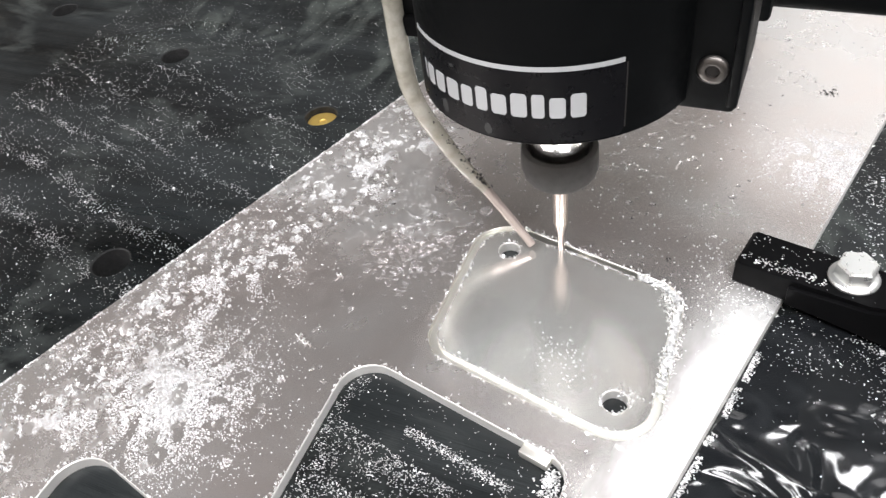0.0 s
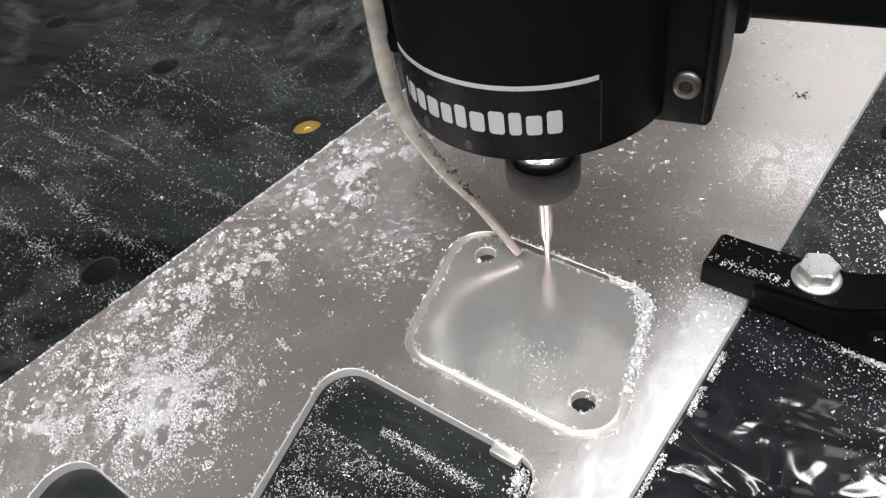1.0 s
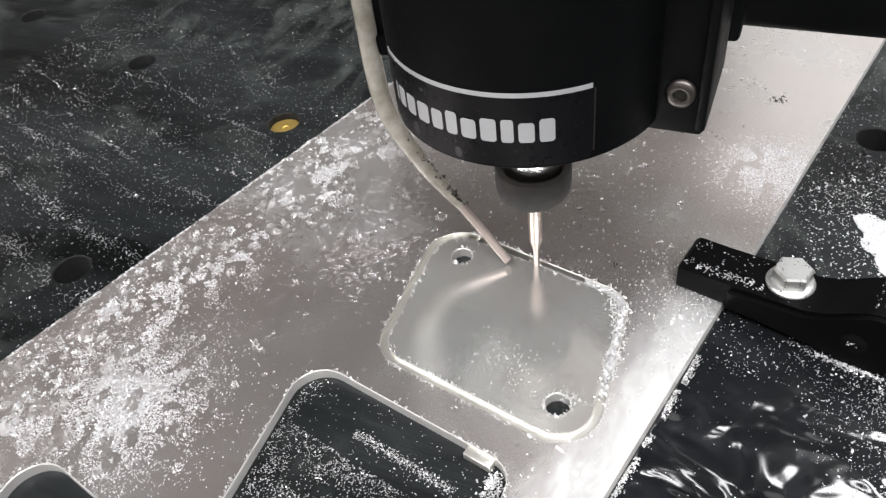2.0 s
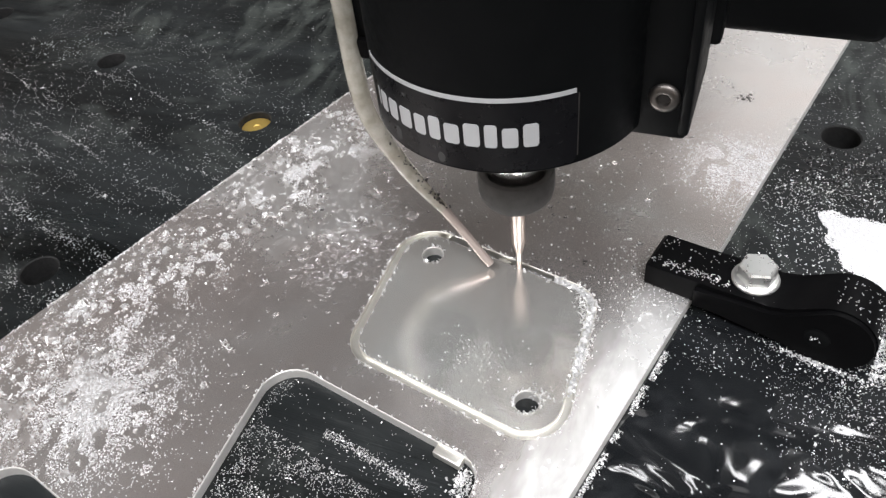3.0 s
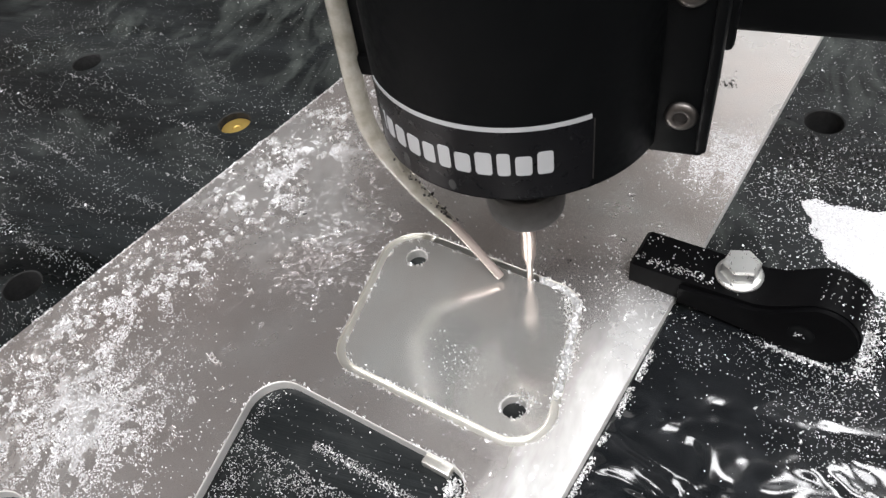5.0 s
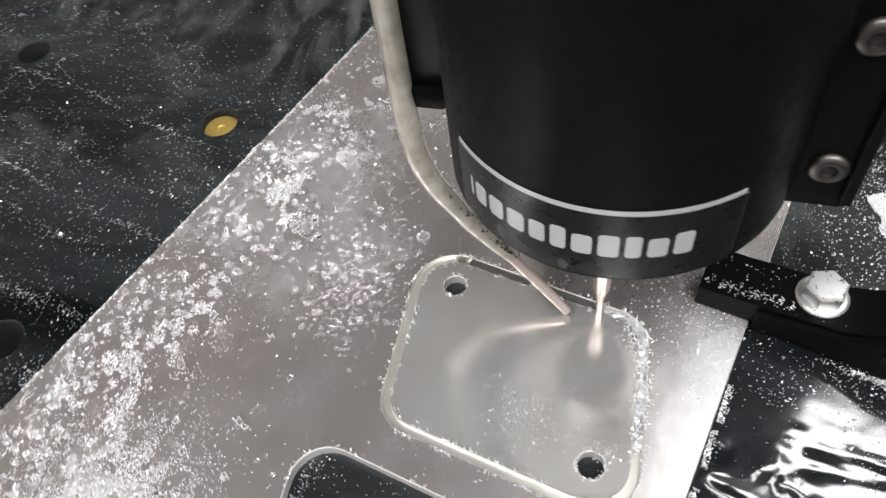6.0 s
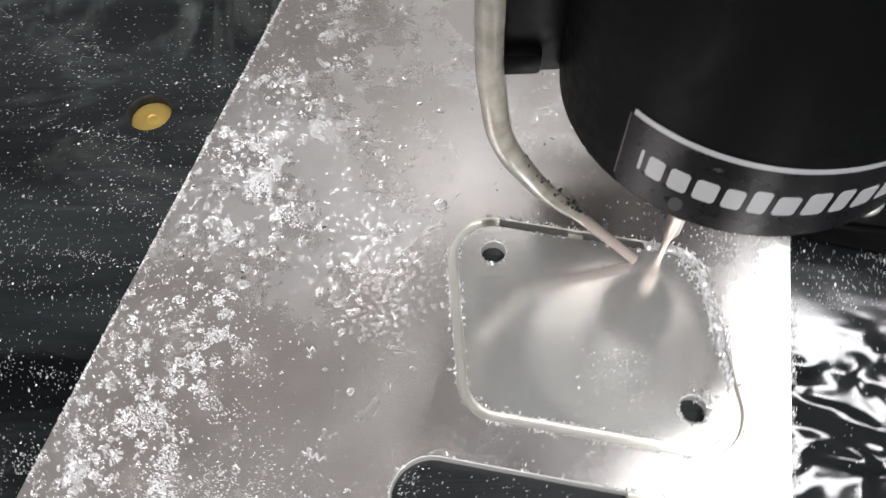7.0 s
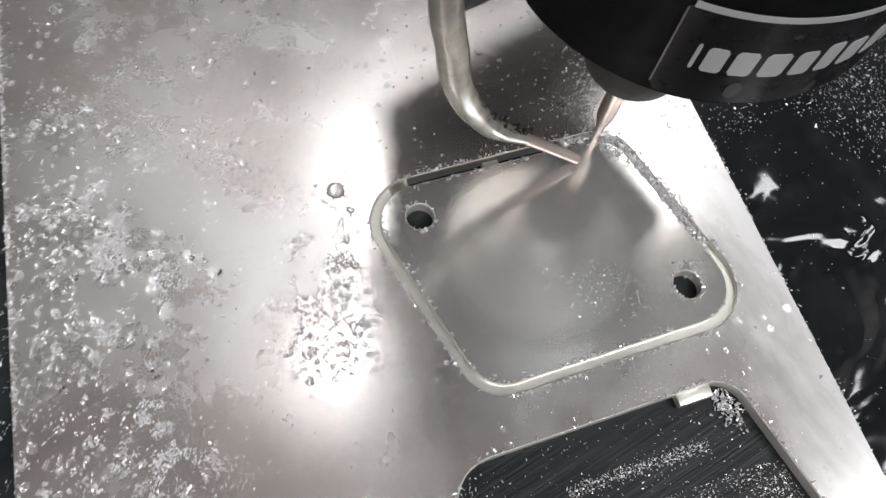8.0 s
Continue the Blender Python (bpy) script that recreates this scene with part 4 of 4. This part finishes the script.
LANES = ((-9.0, 0.7), (-30.0, 0.7), (-43.0, 0.9), (-53.0, 1.5), (-72.0, 2.0), (-90.0, 2.5))
DRIFT = [Vector(p) for p in ((94.5, 47), (112, 46.5), (135, 50), (150, 30), (140, 8), (119, 11), (112, 20), (103, 26), (98.5, 33))]
WATER_DROP = material("water_bead", (0.97, 0.98, 1.0), 0.01, 0.0, Transmission_Weight=1.0, IOR=1.33)[0]
CLOSE_HOLES = [(p, k) for p, k in board_holes() if -250 < p.x < 200 and -130 < p.y < 260]

room()
wasteboard()
threaded_insert()
plate()
clamp()
bolt()
HEAD = spindle()
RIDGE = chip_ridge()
shavings()
puddle()
bed_drops()
droplets()
soot()
panel_chips()
plate_chips()
board_chips()


def lamp_case(name, eye, target, long, wide, label, spin=0):
    x, y, z = (v / U for v in eye)
    a, b = long / 2 / U + 12, wide / 2 / U + 12
    turn = Matrix.Translation((x, y, 0)) @ Matrix.Rotation(radians(spin), 4, "Z")
    bm = block(-a, a, -b, b, z + 6, z + 38, 4)
    bmesh.ops.transform(bm, matrix=turn, verts=bm.verts[:])
    ob = part(name, bm, CEIL, base=(x, y, z + 6))
    tagged(ob, label, "lamp")
    for k in (-0.8, 0.8):
        bm = block(k * a - 5, k * a + 5, -5, 5, z + 38, 1.9 / U, 1)
        bmesh.ops.transform(bm, matrix=turn, verts=bm.verts[:])
        part("hanger", bm, STEEL, ob, "", (x, y, z + 6))


for strip in STRIPS:
    lamp_case("strip_light", *strip[:4], "unseen white LED strip light hanging over the machine", -22)
# casings for the added fill lights
for panel in FILL_PANELS:
    lamp_case("fill_panel", *panel, "unseen white fill light panel added under the ceiling")
# casing of the added wall fill
case = part("wall_fill", block(0.36 / U - 450, 0.36 / U + 450, 1.94 / U, 2.0 / U - 0.2, 1.2 / U - 450, 1.2 / U + 450, 6), CEIL, base=(0.36 / U, 2.0 / U, 1.2 / U))
tagged(case, "unseen square white fill light panel added at the wall", "lamp")

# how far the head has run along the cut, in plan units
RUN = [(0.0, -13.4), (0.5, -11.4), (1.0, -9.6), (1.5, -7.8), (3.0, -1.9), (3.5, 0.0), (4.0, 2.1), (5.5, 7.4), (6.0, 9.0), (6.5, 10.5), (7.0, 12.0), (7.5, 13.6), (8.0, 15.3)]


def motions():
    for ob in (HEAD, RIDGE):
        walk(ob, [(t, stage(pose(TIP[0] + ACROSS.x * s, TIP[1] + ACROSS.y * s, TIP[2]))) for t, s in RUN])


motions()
